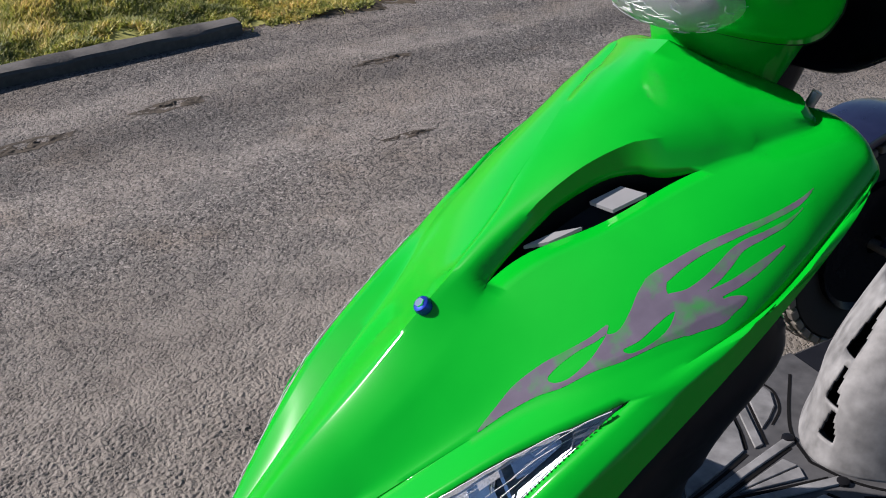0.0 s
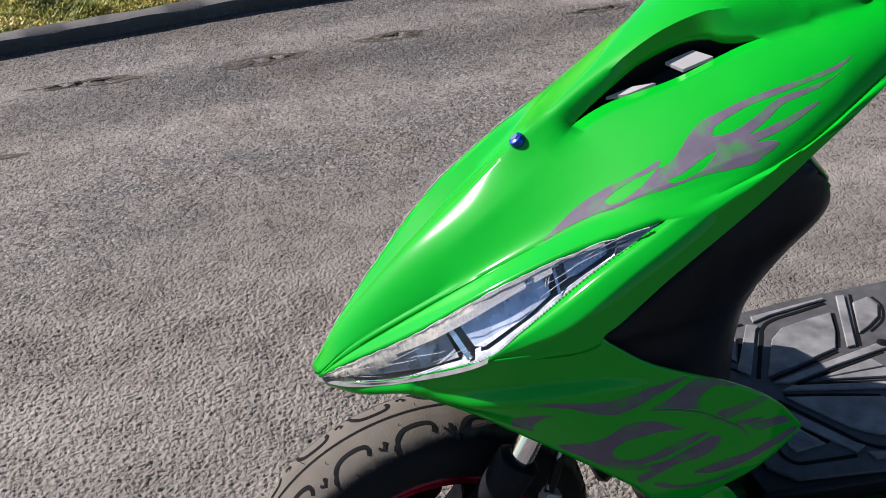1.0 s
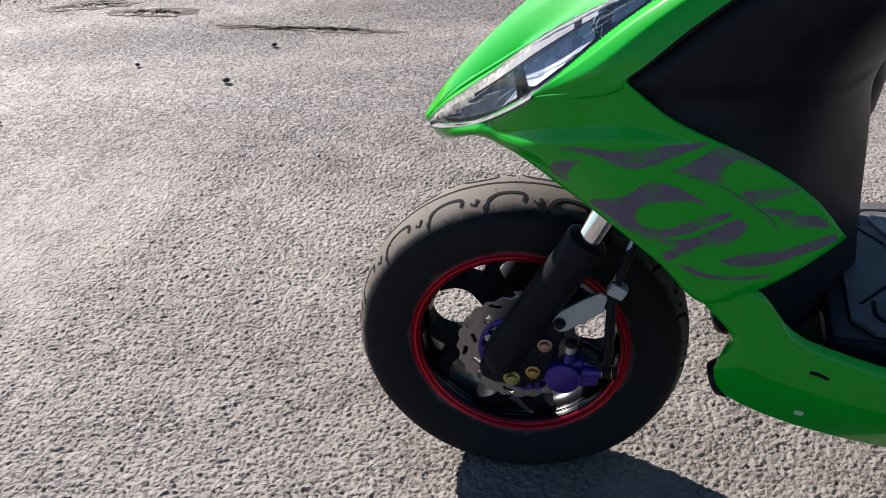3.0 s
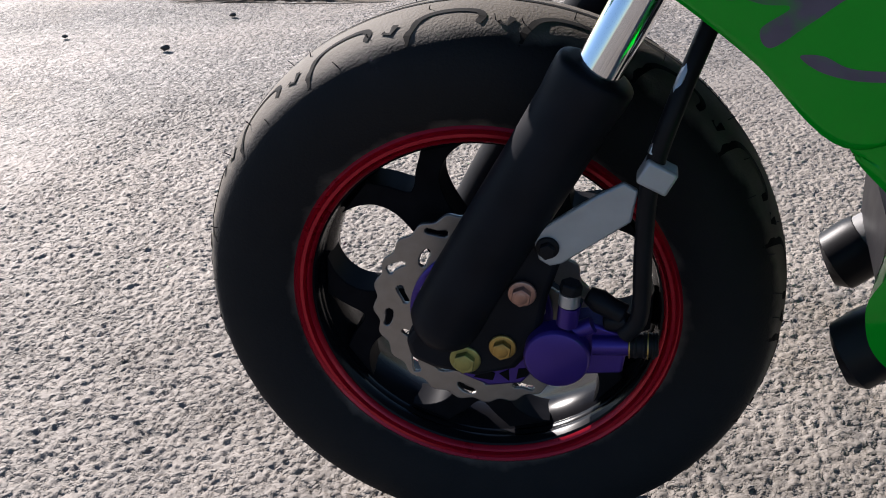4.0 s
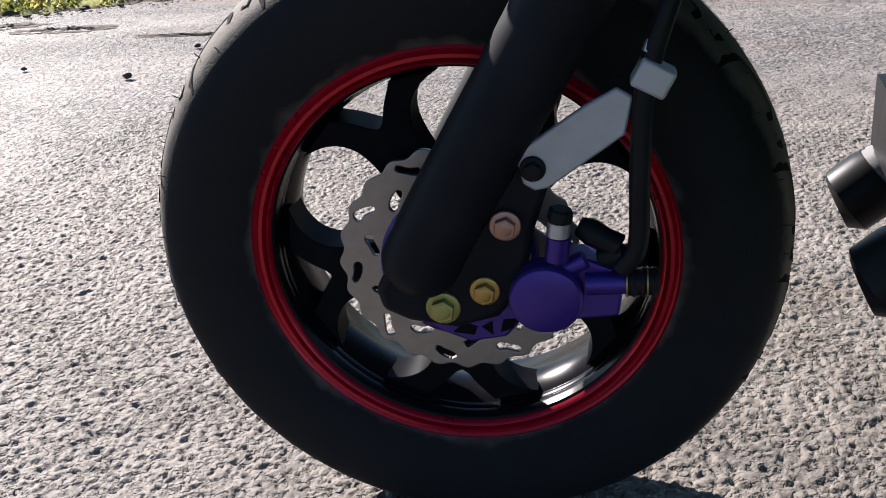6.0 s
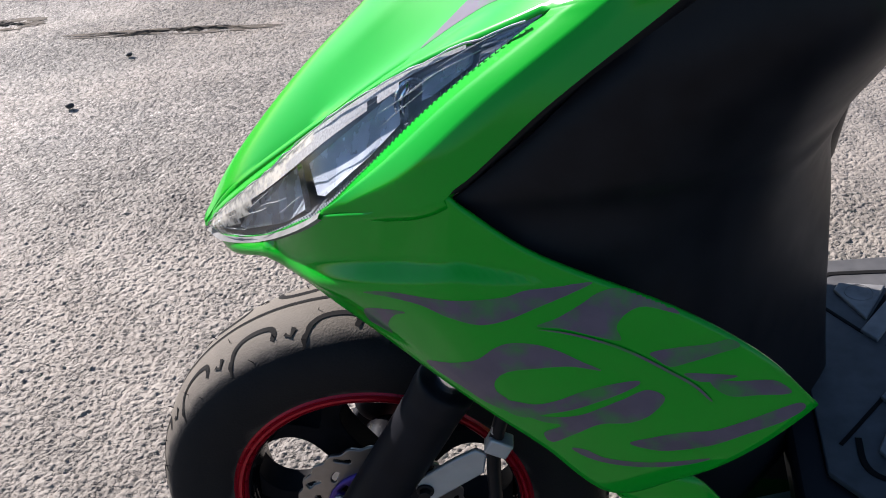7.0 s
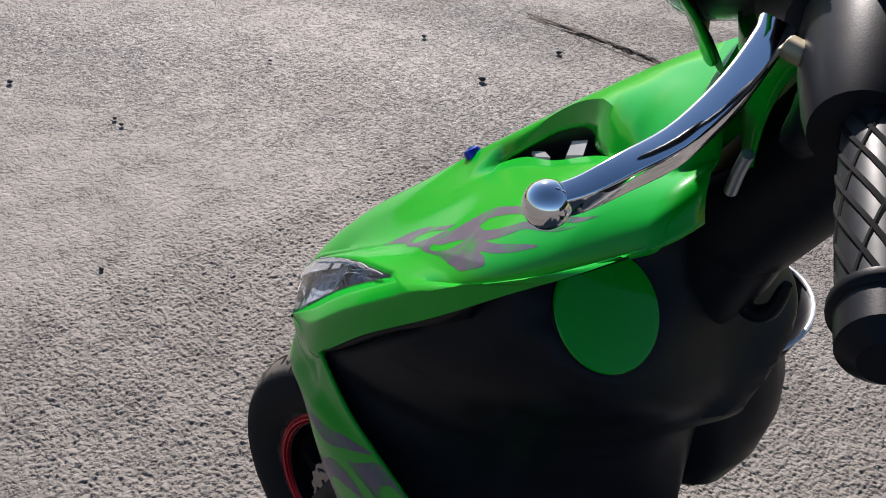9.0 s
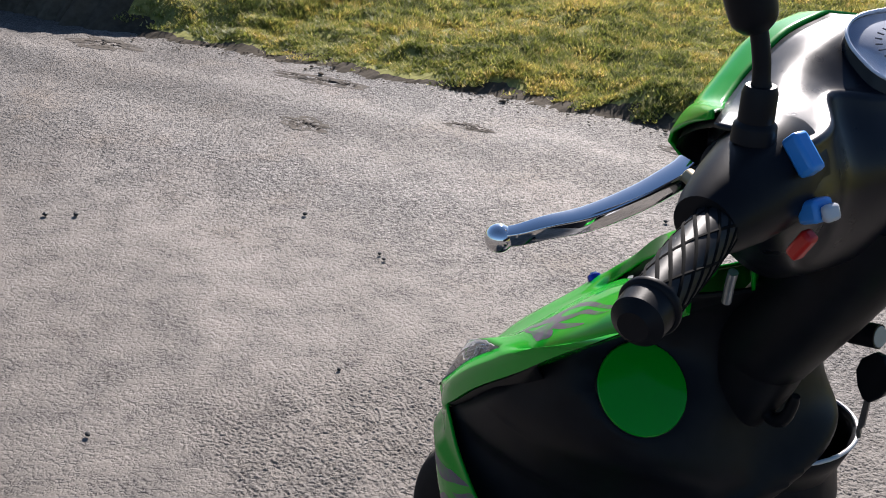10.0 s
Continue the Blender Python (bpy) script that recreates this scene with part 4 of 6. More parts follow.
    part("cap_collar", bm, BLACK, cap, "black moulded collar round the cap")
    bm = bmesh.new()
    tube(bm, spline([(0.378, 0, 0.815), (0.410, 0, 0.868), (0.440, 0, 0.917), (0.459, 0, 0.955), (0.466, 0, 1.0)], 14), [0.045] + [0.049] * 13, 28)
    tube(bm, spline([(0.368, 0, 0.735), (0.376, 0, 0.785), (0.388, 0, 0.835)], 8), [0.026, 0.032, 0.037, 0.041, 0.044, 0.045, 0.046, 0.046], 28)
    part("steering_column_cover", bm, BLACK, SCOOTER, "black plastic steering column cover")
    bm = bmesh.new()
    rows = []
    for z, cx, cy, rx, ry in ((0.468, 0.345, 0.09, 0.02, 0.02), (0.49, 0.348, 0.095, 0.042, 0.042), (0.53, 0.35, 0.098, 0.058, 0.06), (0.575, 0.35, 0.10, 0.066, 0.073), (0.608, 0.35, 0.10, 0.062, 0.075), (0.636, 0.35, 0.097, 0.053, 0.075), (0.66, 0.35, 0.09, 0.063, 0.085), (0.69, 0.35, 0.085, 0.075, 0.095)):
        rows.append([(cx + rx * math.cos(a), cy + ry * math.sin(a), z) for a in (math.tau * k / 40 for k in range(40))])
    sheet(bm, rows, closed=True)
    pocket = thicken(part("pocket", bm, BLACK, shield, "black plastic storage pocket"), 0.003)
    # white tube along part of the rim, standing in for its gloss highlight
    bm = bmesh.new()
    ring = [Vector(q) for q in rows[-1]]
    tube(bm, ring[29:] + ring[:14], 0.0022, 8)
    part("pocket_rim_glint", bm, WHITE, shield, "gloss highlight on the pocket rim, put in as a white line")
    bm = bmesh.new()
    tube(bm, spline([(0.392, 0, 0.785), (0.402, 0, 0.763), (0.416, 0, 0.757), (0.429, 0, 0.768), (0.435, 0, 0.795)], 18), [0.0075] * 12 + [0.007, 0.0065, 0.006, 0.006, 0.0055, 0.004], 12)
    part("bag_hook", bm, BLACK, SCOOTER, "black plastic bag hook")
    return shield


build_shield()


def build_key():
    bm = bmesh.new()
    tube(bm, [(0.425, 0.07, 0.845), (0.452, 0.075, 0.852)], [0.012, 0.012], 20)
    lock = part("ignition_lock", bm, BLACK, SCOOTER, "black ignition lock with a hanging key")
    bm = bmesh.new()
    head = [(0.452, 0.835), (0.440, 0.822), (0.437, 0.808), (0.443, 0.793), (0.452, 0.783), (0.460, 0.783), (0.470, 0.795), (0.477, 0.810), (0.473, 0.825), (0.463, 0.836)]
    prism(bm, head, 0.073, 0.081)
    face = bmesh.new()
    tube(face, [(0.4522, 0.0752, 0.852), (0.4532, 0.0753, 0.8523)], [0.0105, 0.0100], 20)
    part("lock_face", face, PALE, lock, "pale metal lock face")
    key = rounded(part("key", bm, BLACK, lock, "black plastic key head"), 0.0015)
    bm = bmesh.new()
    prism(bm, [(0.4525, 0.785), (0.4525, 0.746), (0.4555, 0.738), (0.4585, 0.741), (0.457, 0.75), (0.4595, 0.757), (0.4585, 0.785)], 0.0762, 0.0782)
    part("key_blade", bm, STEEL, lock, "steel key blade", smooth=False)


build_key()


def build_footboard():
    bm = bmesh.new()
    slab(bm, [(0.36, -0.17), (0.60, -0.184), (0.95, -0.198), (0.95, 0.198), (0.60, 0.184), (0.36, 0.15)], 0.335, 0.364)
    board = rounded(part("footboard", bm, BLACK, SCOOTER, "black plastic footboard"), 0.006)
    bm = bmesh.new()
    slab(bm, [(0.385, -0.13), (0.41, -0.158), (0.60, -0.181), (0.80, -0.19), (0.80, 0.19), (0.60, 0.181), (0.41, 0.158), (0.385, 0.145)], 0.3635, 0.3685)
    mat = rounded(part("floor_mat", bm, MATBASE, SCOOTER, "scuffed grey patterned rubber floor mat"), 0.0012)
    pads = [[(0.425, 0.107), (0.431, 0.118), (0.472, 0.114), (0.446, 0.062)], [(0.470, 0.022), (0.517, 0.096), (0.542, 0.116), (0.583, 0.125), (0.630, 0.133), (0.612, 0.090), (0.590, 0.054), (0.534, 0.038)],
            [(0.606, 0.052), (0.660, 0.168), (0.674, 0.168), (0.620, 0.052)], [(0.641, 0.077), (0.674, 0.146), (0.703, 0.154), (0.706, 0.131), (0.689, 0.105), (0.662, 0.087)],
            [(0.472, 0.009), (0.560, 0.030), (0.655, 0.050), (0.660, 0.037), (0.570, 0.020), (0.492, 0.003)], [(0.450, 0.030), (0.507, 0.122), (0.516, 0.130), (0.500, 0.138), (0.438, 0.045)], [(0.512, 0.140), (0.545, 0.150), (0.640, 0.165), (0.640, 0.170), (0.515, 0.154)], [(0.532, 0.001), (0.566, 0.009), (0.622, 0.020), (0.630, 0.001)]]
    lines = [([(0.413, 0.092), (0.413, 0.120), (0.423, 0.1345), (0.445, 0.138), (0.497, 0.1415)], 0.006), ([(0.478, 0.112), (0.449, 0.057)], 0.0075), ([(0.399, 0.100), (0.441, 0.043)], 0.004), ([(0.458, 0.024), (0.504, 0.102), (0.520, 0.127), (0.544, 0.1405), (0.593, 0.1495), (0.637, 0.158)], 0.0065),
             ([(0.472, 0.0165), (0.534, 0.0325), (0.590, 0.049)], 0.005), ([(0.596, 0.057), (0.614, 0.088), (0.634, 0.132)], 0.005), ([(0.626, 0.052), (0.684, 0.168)], 0.005), ([(0.711, 0.154), (0.711, 0.130), (0.692, 0.099), (0.660, 0.078)], 0.004), ([(0.500, -0.0005), (0.562, 0.0135), (0.648, 0.032)], 0.005),
             ([(0.76, 0.150), (0.70, 0.090), (0.668, 0.05), (0.650, 0.0)], 0.005)]

    def flat(bm, a, b, z0, z1, w):
        """A strip along a path on the mat."""
        rows = []
        for i, q in enumerate(a):
            d = (a[min(i + 1, len(a) - 1)] - a[max(i - 1, 0)]).normalized()
            o = Vector((-d.y, d.x, 0)) * w / 2
            rows.append([q - o + Vector((0, 0, z)) for z in (z0, z1)] + [q + o + Vector((0, 0, z)) for z in (z1, z0)])
        grid = sheet(bm, rows, closed=True)
        bm.faces.new(grid[0]), bm.faces.new(grid[-1][::-1])

    for side in (1, -1):
        for outline in pads:
            bm = bmesh.new()
            ring = [(x, y * side) for x, y in outline]
            slab(bm, ring[::-1] if side > 0 else ring, 0.3680, 0.3716)
            rounded(part("pad", bm, GREY, mat), 0.0013, 2)
        for path, w in lines:
            bm = bmesh.new()
            flat(bm, spline([(x, y * side, 0) for x, y in path], len(path) * 6) if len(path) > 2 else [Vector((x, y * side, 0)) for x, y in path], None, 0.3680, 0.3692, w * 0.85)
            part("groove", bm, GROOVE, mat, smooth=False)
        bm = bmesh.new()
        tube(bm, [(0.4465 + 0.0125 * math.cos(a), side * (0.1015 + 0.0125 * math.sin(a)), 0.3716) for a in (k * math.tau / 28 for k in range(29))], 0.0007, 6)
        part("ring", bm, GREY, mat)
    for side in (1, -1):
        bm = bmesh.new()
        tube(bm, [(0.657, 0.047 * side, 0.368), (0.657, 0.047 * side, 0.3725), (0.657, 0.047 * side, 0.3735)], [0.0085, 0.008, 0.005], 16)
        part("screw", bm, BLACK, mat, "black screw in the mat")
    # front cover under the seat, with slots
    rows, inner = [], []
    nose = spline([(0.658, 0, 0.366), (0.669, 0, 0.397), (0.676, 0, 0.435), (0.684, 0, 0.473), (0.725, 0, 0.536), (0.77, 0, 0.589), (0.83, 0, 0.65), (0.90, 0, 0.70)], 41)
    for q in nose:
        w = 0.2 - 0.08 * (q.z - 0.366)
        rows.append([(q.x + 0.36 * abs(u) ** 2.0, w * u, q.z - 0.05 * abs(u) ** 3 * (q.z - 0.366) / 0.3) for u in (k / 72 - 1 for k in range(145))])
    lower, upper = rows[:28], rows[27:]
    bm = bmesh.new()
    sheet(bm, lower, skip=lambda i, j: 6 <= i < 27 and (i - 6) % 7 < 6 and 68 + (i - 6) // 2 + ((i - 6) % 7) // 3 <= j < 77 + (i - 6) // 2 - ((i - 6) % 7))
    cover = part("seat_front_cover", bm, GREY, SCOOTER, "scuffed grey plastic cover with slots below the seat")
    thicken(cover, 0.004)
    bm = bmesh.new()
    sheet(bm, [[(x + 0.02, y * 0.95, z) for x, y, z in row] for row in rows[4:30]])
    part("slot_backing", bm, GROOVE, cover, "black void behind the slots")
    bm = bmesh.new()
    sheet(bm, [[(x + 0.004, y, z) for x, y, z in row] for row in upper])
    thicken(part("seat_base", bm, BLACK, SCOOTER, "black plastic base of the seat"), 0.004)
    bm = bmesh.new()
    sheet(bm, [[(x - 0.003, y, z) for x, y, z in row[66:102]] for row in upper[3:8]])
    thicken(part("side_panel", bm, GREEN, SCOOTER, "glossy green panel below the seat"), 0.003)
    bm = bmesh.new()
    tube(bm, spline([(0.62, -0.12, 0.26), (0.60, -0.17, 0.15), (0.59, -0.21, 0.012)], 10), 0.012, 12)
    block(bm, (0.585, -0.215, 0.006), (0.06, 0.04, 0.012))
    part("side_stand", bm, BLACK, SCOOTER, "black steel side stand on the asphalt")
    for y in (-0.07, 0.07):
        bm = bmesh.new()
        tube(bm, [(0.40, y, 0.29), (0.285, y, 0.248), (0.270, y, 0.236)], [0.02, 0.021, 0.021], 18)
        pipe = part("frame_tube", bm, GREY, SCOOTER, "grey frame tube with a rubber end")
        bm = bmesh.new()
        tube(bm, [(0.278, y, 0.242), (0.272, y, 0.236), (0.256, y, 0.222), (0.250, y, 0.219)], [0.0225, 0.0245, 0.0245, 0.018], 18)
        part("rubber_end", bm, BLACK, pipe, "black rubber tube end")
    bm = bmesh.new()
    block(bm, (0.40, 0, 0.285), (0.26, 0.16, 0.05))
    part("frame_beam", bm, BLACK, SCOOTER, "black steel frame beam under the footboard")


build_footboard()


# ---- front wheel, fork and brake ----
TYRE = [(0.1425, 0.038), (0.149, 0.0445), (0.160, 0.0505), (0.179, 0.0558), (0.194, 0.0548), (0.205, 0.0495), (0.2132, 0.039), (0.2184, 0.027), (0.2214, 0.0125), (0.2222, 0.0)]


def tyre_radius(y):
    y = abs(y)
    pts = sorted((b, a) for a, b in TYRE[4:])
    for (y0, r0), (y1, r1) in zip(pts, pts[1:]):
        if y0 <= y <= y1:
            return r0 + (r1 - r0) * (y - y0) / (y1 - y0)
    return pts[-1][1]


def build_wheel():
    bm = bmesh.new()
    turned(bm, [(0.012, -0.05), (0.030, -0.05), (0.036, -0.035), (0.034, -0.02), (0.034, 0.03), (0.030, 0.05), (0.012, 0.05)], HUB, 40)
    wheel = part("front_wheel", bm, RIMBLACK, SCOOTER, "black front wheel with a red rim edge", m=STEER)
    side = spline([(a, b, 0) for a, b in TYRE], 30)
    profile = [(q.x, -q.y) for q in side] + [(q.x, q.y) for q in side[-2::-1]]
    split = [i for i, (r, y) in enumerate(profile) if r > 0.2145]
    bm = bmesh.new()
    turned(bm, profile, HUB, 160)
    tyre = part("tyre", bm, TREAD, wheel, "black rubber tyre with a dusty tread")
    # tread cuts: hooks and arrow marks, mirrored left and right
    bm = bmesh.new()

    def ribbon(path, width):
        pts = []
        for a, y in path:
            r = tyre_radius(y) + 0.0006
            pts.append(HUB + Vector((r * math.cos(a), y, r * math.sin(a))))
        left, right = [], []
        for i, q in enumerate(pts):
            d = (pts[min(i + 1, len(pts) - 1)] - pts[max(i - 1, 0)]).normalized()
            up = (q - HUB).normalized()
            o = d.cross(up).normalized() * width / 2
            left.append(q + o), right.append(q - o)
        sheet(bm, [left, right])

    for k in range(17):
        for s in (1, -1):
            a0 = math.tau * (k + (0.5 if s < 0 else 0)) / 17
            hook = [(0.30, -0.046), (0.285, -0.038), (0.255, -0.027), (0.21, -0.0205), (0.14, -0.0185), (0.075, -0.0205), (0.055, -0.027), (0.068, -0.0335)]
            ribbon([(a0 + q.x, s * q.y) for q in spline([(u, v, 0) for u, v in hook], 26)], 0.0056)
            mark = [(-0.02, -0.027), (0.0, -0.0335), (0.022, -0.0305)]
            ribbon([(a0 - 0.02 + u, s * v) for u, v in mark], 0.006)
            ribbon([(a0 + 0.30, s * -0.047), (a0 + 0.31, s * -0.053)], 0.003)
    ribbon([(math.tau * k / 160, 0.004) for k in range(161)], 0.0038)
    tagged(part("tread_pattern", bm, GROOVE, tyre, "dark moulded tread cuts", smooth=False), kind="stuff")
    bm = bmesh.new()
    rng = random.Random(4)
    for k in range(60):
        a, y = math.tau * (k + rng.random() * 0.6) / 60, rng.choice((-0.045, -0.03, -0.012, 0.012, 0.03))
        r = tyre_radius(y)
        p = HUB + Vector((r * math.cos(a), y, r * math.sin(a)))
        d = Vector((math.cos(a + rng.uniform(-0.5, 0.5)), y * 4, math.sin(a))).normalized()
        tube(bm, [p - d * 0.001, p + d * rng.uniform(0.003, 0.007)], [0.0005, 0.0003], 5)
    tagged(part("rubber_whisker", bm, RUBBER, tyre, "fine rubber moulding whiskers"), kind="stuff")
    bm = bmesh.new()
    for s in (1, -1):
        turned(bm, [(0.1330, s * 0.0385), (0.1345, s * 0.0425), (0.1362, s * 0.0436), (0.1375, s * 0.0412), (0.139, s * 0.0447), (0.1415, s * 0.0447), (0.1427, s * 0.0425), (0.145, s * 0.0443), (0.147, s * 0.0428), (0.147, s * 0.038), (0.141, s * 0.037)], HUB, 120)
    part("rim_edge", bm, RED, wheel, "red anodised rim edge")
    bm = bmesh.new()
    turned(bm, [(0.1395, -0.038), (0.1335, -0.0395), (0.1318, -0.0385), (0.1308, -0.034), (0.1302, -0.030), (0.1308, -0.0285), (0.1302, -0.027), (0.1298, -0.023), (0.1303, -0.0215), (0.1296, -0.02), (0.1258, -0.012), (0.125, 0), (0.1258, 0.012), (0.1296, 0.02), (0.1308, 0.034), (0.1318, 0.0385), (0.1335, 0.0395), (0.1395, 0.038)], HUB, 120)
    part("rim", bm, RIMBLACK, wheel, "gloss black rim barrel")
    for k in range(5):
        a0 = radians(121 + 72 * k)

        def at(r, a):
            return (HUB.x + r * math.cos(a0 + a), HUB.z + r * math.sin(a0 + a))

        bm = bmesh.new()
        for s in (1, -1):
            rim_side = spline([(0.028, 0.6, 0), (0.05, 0.36, 0), (0.073, 0.25, 0), (0.093, 0.225, 0), (0.108, 0.27, 0), (0.119, 0.36, 0), (0.1268, 0.47, 0)], 19)
            gap_side = spline([(0.1268, 0.20, 0), (0.121, 0.165, 0), (0.112, 0.10, 0), (0.104, 0.045, 0), (0.101, 0, 0)], 11)
            out = [at(0.028, 0)] + [at(q.x, s * q.y) for q in rim_side + gap_side]
            prism(bm, out if s > 0 else out[::-1], -0.016, 0.014)
        bmesh.ops.remove_doubles(bm, verts=bm.verts, dist=0.0003)
        rounded(part("spoke", bm, BARREL, wheel), 0.003, 3)
    # wavy brake disc with slots
    seg, rad = 720, 40
    c = HUB + Vector((0, -0.047, 0))
    slots = []
    for k in range(10):
        a = math.tau * k / 10 + 0.1
        slots.append((0.0725, a, 0.5)), slots.append((0.0605, a + 0.314, -0.5))

    def in_slot(r, a):
        for sr, sa, tilt in slots:
            da = (a - sa + math.pi) % math.tau - math.pi
            if abs(da) < 0.25:
                u, v = da * sr, r - sr
                ct, st = math.cos(tilt), math.sin(tilt)
                p, q = u * ct + v * st, -u * st + v * ct
                if max(abs(p) - 0.0055, 0) ** 2 + q * q < 0.0029 ** 2:
                    return True
        return False

    rows = []
    for i in range(rad + 1):
        row = []
        for j in range(seg):
            a = math.tau * j / seg
            edge = 0.0815 + 0.0016 * math.cos(24 * a)
            r = 0.050 + (edge - 0.050) * i / rad
            row.append(c + Vector((r * math.cos(a), 0, r * math.sin(a))))
        rows.append(row)
    bm = bmesh.new()
    sheet(bm, rows, closed=True, skip=lambda i, j: in_slot(0.050 + 0.0315 * (i + 0.5) / rad, math.tau * (j + 0.5) / seg))
    loose = [v for v in bm.verts if not v.link_faces]
    bmesh.ops.delete(bm, geom=loose, context="VERTS")
    disc = part("brake_disc", bm, STEEL, wheel, "wavy slotted steel brake disc")
    thicken(disc, 0.0035, 0)
    bm = bmesh.new()
    rows = [[c + Vector((r * math.cos(a), -0.003, r * math.sin(a))) for a in (math.tau * j / 180 for j in range(180))] for r in (0.028, 0.036, 0.040, 0.048, 0.0535)]
    sheet(bm, rows, closed=True, skip=lambda i, j: i in (1, 2) and j % 15 in (4, 5, 6, 7, 8, 9, 10, 11))
    bmesh.ops.delete(bm, geom=[v for v in bm.verts if not v.link_faces], context="VERTS")
    thicken(part("disc_carrier", bm, PURPLE, wheel, "purple anodised disc carrier"), 0.005, 0)
    for k in range(5):
        a = radians(225 + 72 * k)
        bm = bmesh.new()
        p = c + Vector((0.043 * math.cos(a), -0.005, 0.043 * math.sin(a)))
        tube(bm, [p, p + Vector((0, -0.003, 0)), p + Vector((0, -0.004, 0))], [0.006, 0.006, 0.004], 12)
        part("disc_bolt", bm, ALLOY, wheel, "silver disc bolt")
    p = STEER.inverted() @ Vector((-0.028, -0.056, 0.182))
    bm = bmesh.new()
    tube(bm, [p + Vector((0, d, 0)) for d in (0.008, 0, -0.001, -0.0011, -0.004, -0.0045)], [0.0075, 0.0075, 0.007, 0.0048, 0.0046, 0.003], 20)
    part("axle_washer", bm, ALLOY, wheel, "silver washer and bolt behind the fork foot")
    return wheel


build_wheel()


def flange_bolt(parent, centre, material, label, r=0.0098):
    c = Vector(centre)
    bm = bmesh.new()
    turned(bm, [(0.0005, 0), (r, 0), (r, -0.0018), (r * 0.8, -0.0026), (0.0005, -0.0026)], c, 28)
    six = [(c.x + 0.72 * r * math.cos(a), c.z + 0.72 * r * math.sin(a)) for a in (k * math.tau / 6 + 0.35 for k in range(6))]
    prism(bm, six, c.y - 0.0024, c.y - 0.0078)
    turned(bm, [(0.0005, -0.0079), (r * 0.45, -0.0079), (r * 0.52, -0.0074)], c, 20)
    return rounded(part("flange_bolt", bm, material, parent, label), 0.0006)


def build_fork():
    for side in (-1, 1):
        bm = bmesh.new()
        y = 0.088 * side
        tube(bm, spline([(-0.030, y, 0.222), (-0.018, y, 0.243), (0.0, y, 0.276), (0.045, y, 0.352), (0.066, y, 0.388), (0.074, y, 0.402), (0.082, y, 0.416), (0.085, y, 0.421)], 24), [0.012, 0.02, 0.0245] + [0.0255] * 13 + [0.0258, 0.0262, 0.0265, 0.0265, 0.0265, 0.026, 0.0245, 0.019], 28)
        leg = part("fork_leg", bm, FORKBLACK, SCOOTER, "black fork leg with an alloy collar", m=STEER)
        bm = bmesh.new()
        tube(bm, [(0.078, y, 0.409), (0.085, y, 0.421), (0.17, y * 0.8, 0.58)], [0.0145, 0.0148, 0.0148], 24)
        part("fork_tube", bm, CHROME, leg, "chrome fork tube")
        bm = bmesh.new()
        plate = [(-0.050, 0.222), (-0.047, 0.207), (-0.030, 0.199), (0.0, 0.194), (0.028, 0.202), (0.044, 0.222), (0.052, 0.262), (0.062, 0.292), (0.058, 0.312), (0.03, 0.318), (0.0, 0.29), (-0.03, 0.25)]
        prism(bm, plate, y + 0.006 * side, y - 0.016 * side)
        rounded(part("axle_plate", bm, FORKBLACK, leg, "black cast axle and caliper plate"), 0.005, 3)
    left = [o for o in SCOOTER.children if o.name.startswith("fork_leg")][0]
    flange_bolt(left, (-0.007, -0.094, 0.210), OLIVE, "olive zinc axle nut", 0.0112)
    flange_bolt(left, (0.020, -0.094, 0.222), GOLD, "gold zinc bolt", 0.0098)
    flange_bolt(left, (0.035, -0.096, 0.267), PINK, "rosy zinc bolt", 0.0098)
    bm = bmesh.new()
    prism(bm, [(0.043, 0.313), (0.047, 0.294), (0.054, 0.2895), (0.062, 0.2915), (0.106, 0.323), (0.110, 0.345), (0.101, 0.3505), (0.084, 0.341)], -0.094, -0.099)
    link = rounded(part("link_plate", bm, PALE, left, "bare aluminium link plate"), 0.0015)
    flange_bolt(left, (0.053, -0.099, 0.304), BLACK, "black steel link bolt", 0.0078)
    bm = bmesh.new()
    block(bm, (0.121, -0.097, 0.356), (0.021, 0.016, 0.017), Matrix.Rotation(radians(28), 3, "Y"))
    rounded(part("hose_clamp", bm, PALE, left, "bare aluminium hose clamp"), 0.002)
    bm = bmesh.new()
    tube(bm, spline([(0.103, -0.098, 0.238), (0.113, -0.099, 0.255), (0.114, -0.099, 0.30), (0.117, -0.097, 0.35), (0.131, -0.092, 0.40), (0.165, -0.06, 0.48)], 30), 0.0062, 12)
    part("brake_hose", bm, BLACK, left, "black rubber brake hose")
    bm = bmesh.new()
    tube(bm, [(0.118, -0.098, 0.37), (0.134, -0.09, 0.415), (0.155, -0.07, 0.455)], 0.0035, 8)
    part("cable", bm, ALLOY, left, "thin bare cable")
    # caliper
    bm = bmesh.new()
    turned(bm, [(0.0005, -0.012), (0.0205, -0.012), (0.0228, -0.0105), (0.0228, 0.006), (0.0005, 0.006)], (0.058, -0.094, 0.220), 48)
    prism(bm, [(0.062, 0.199), (0.102, 0.203), (0.104, 0.216), (0.102, 0.235), (0.080, 0.243), (0.060, 0.240)], -0.070, -0.093)
    prism(bm, [(-0.028, 0.198), (-0.015, 0.183), (0.006, 0.174), (0.030, 0.178), (0.045, 0.196), (0.050, 0.212), (0.036, 0.205), (0.014, 0.196), (-0.01, 0.198)], -0.064, -0.076)
    caliper = rounded(part("brake_caliper", bm, PURPLE, left, "purple anodised brake caliper"), 0.002)
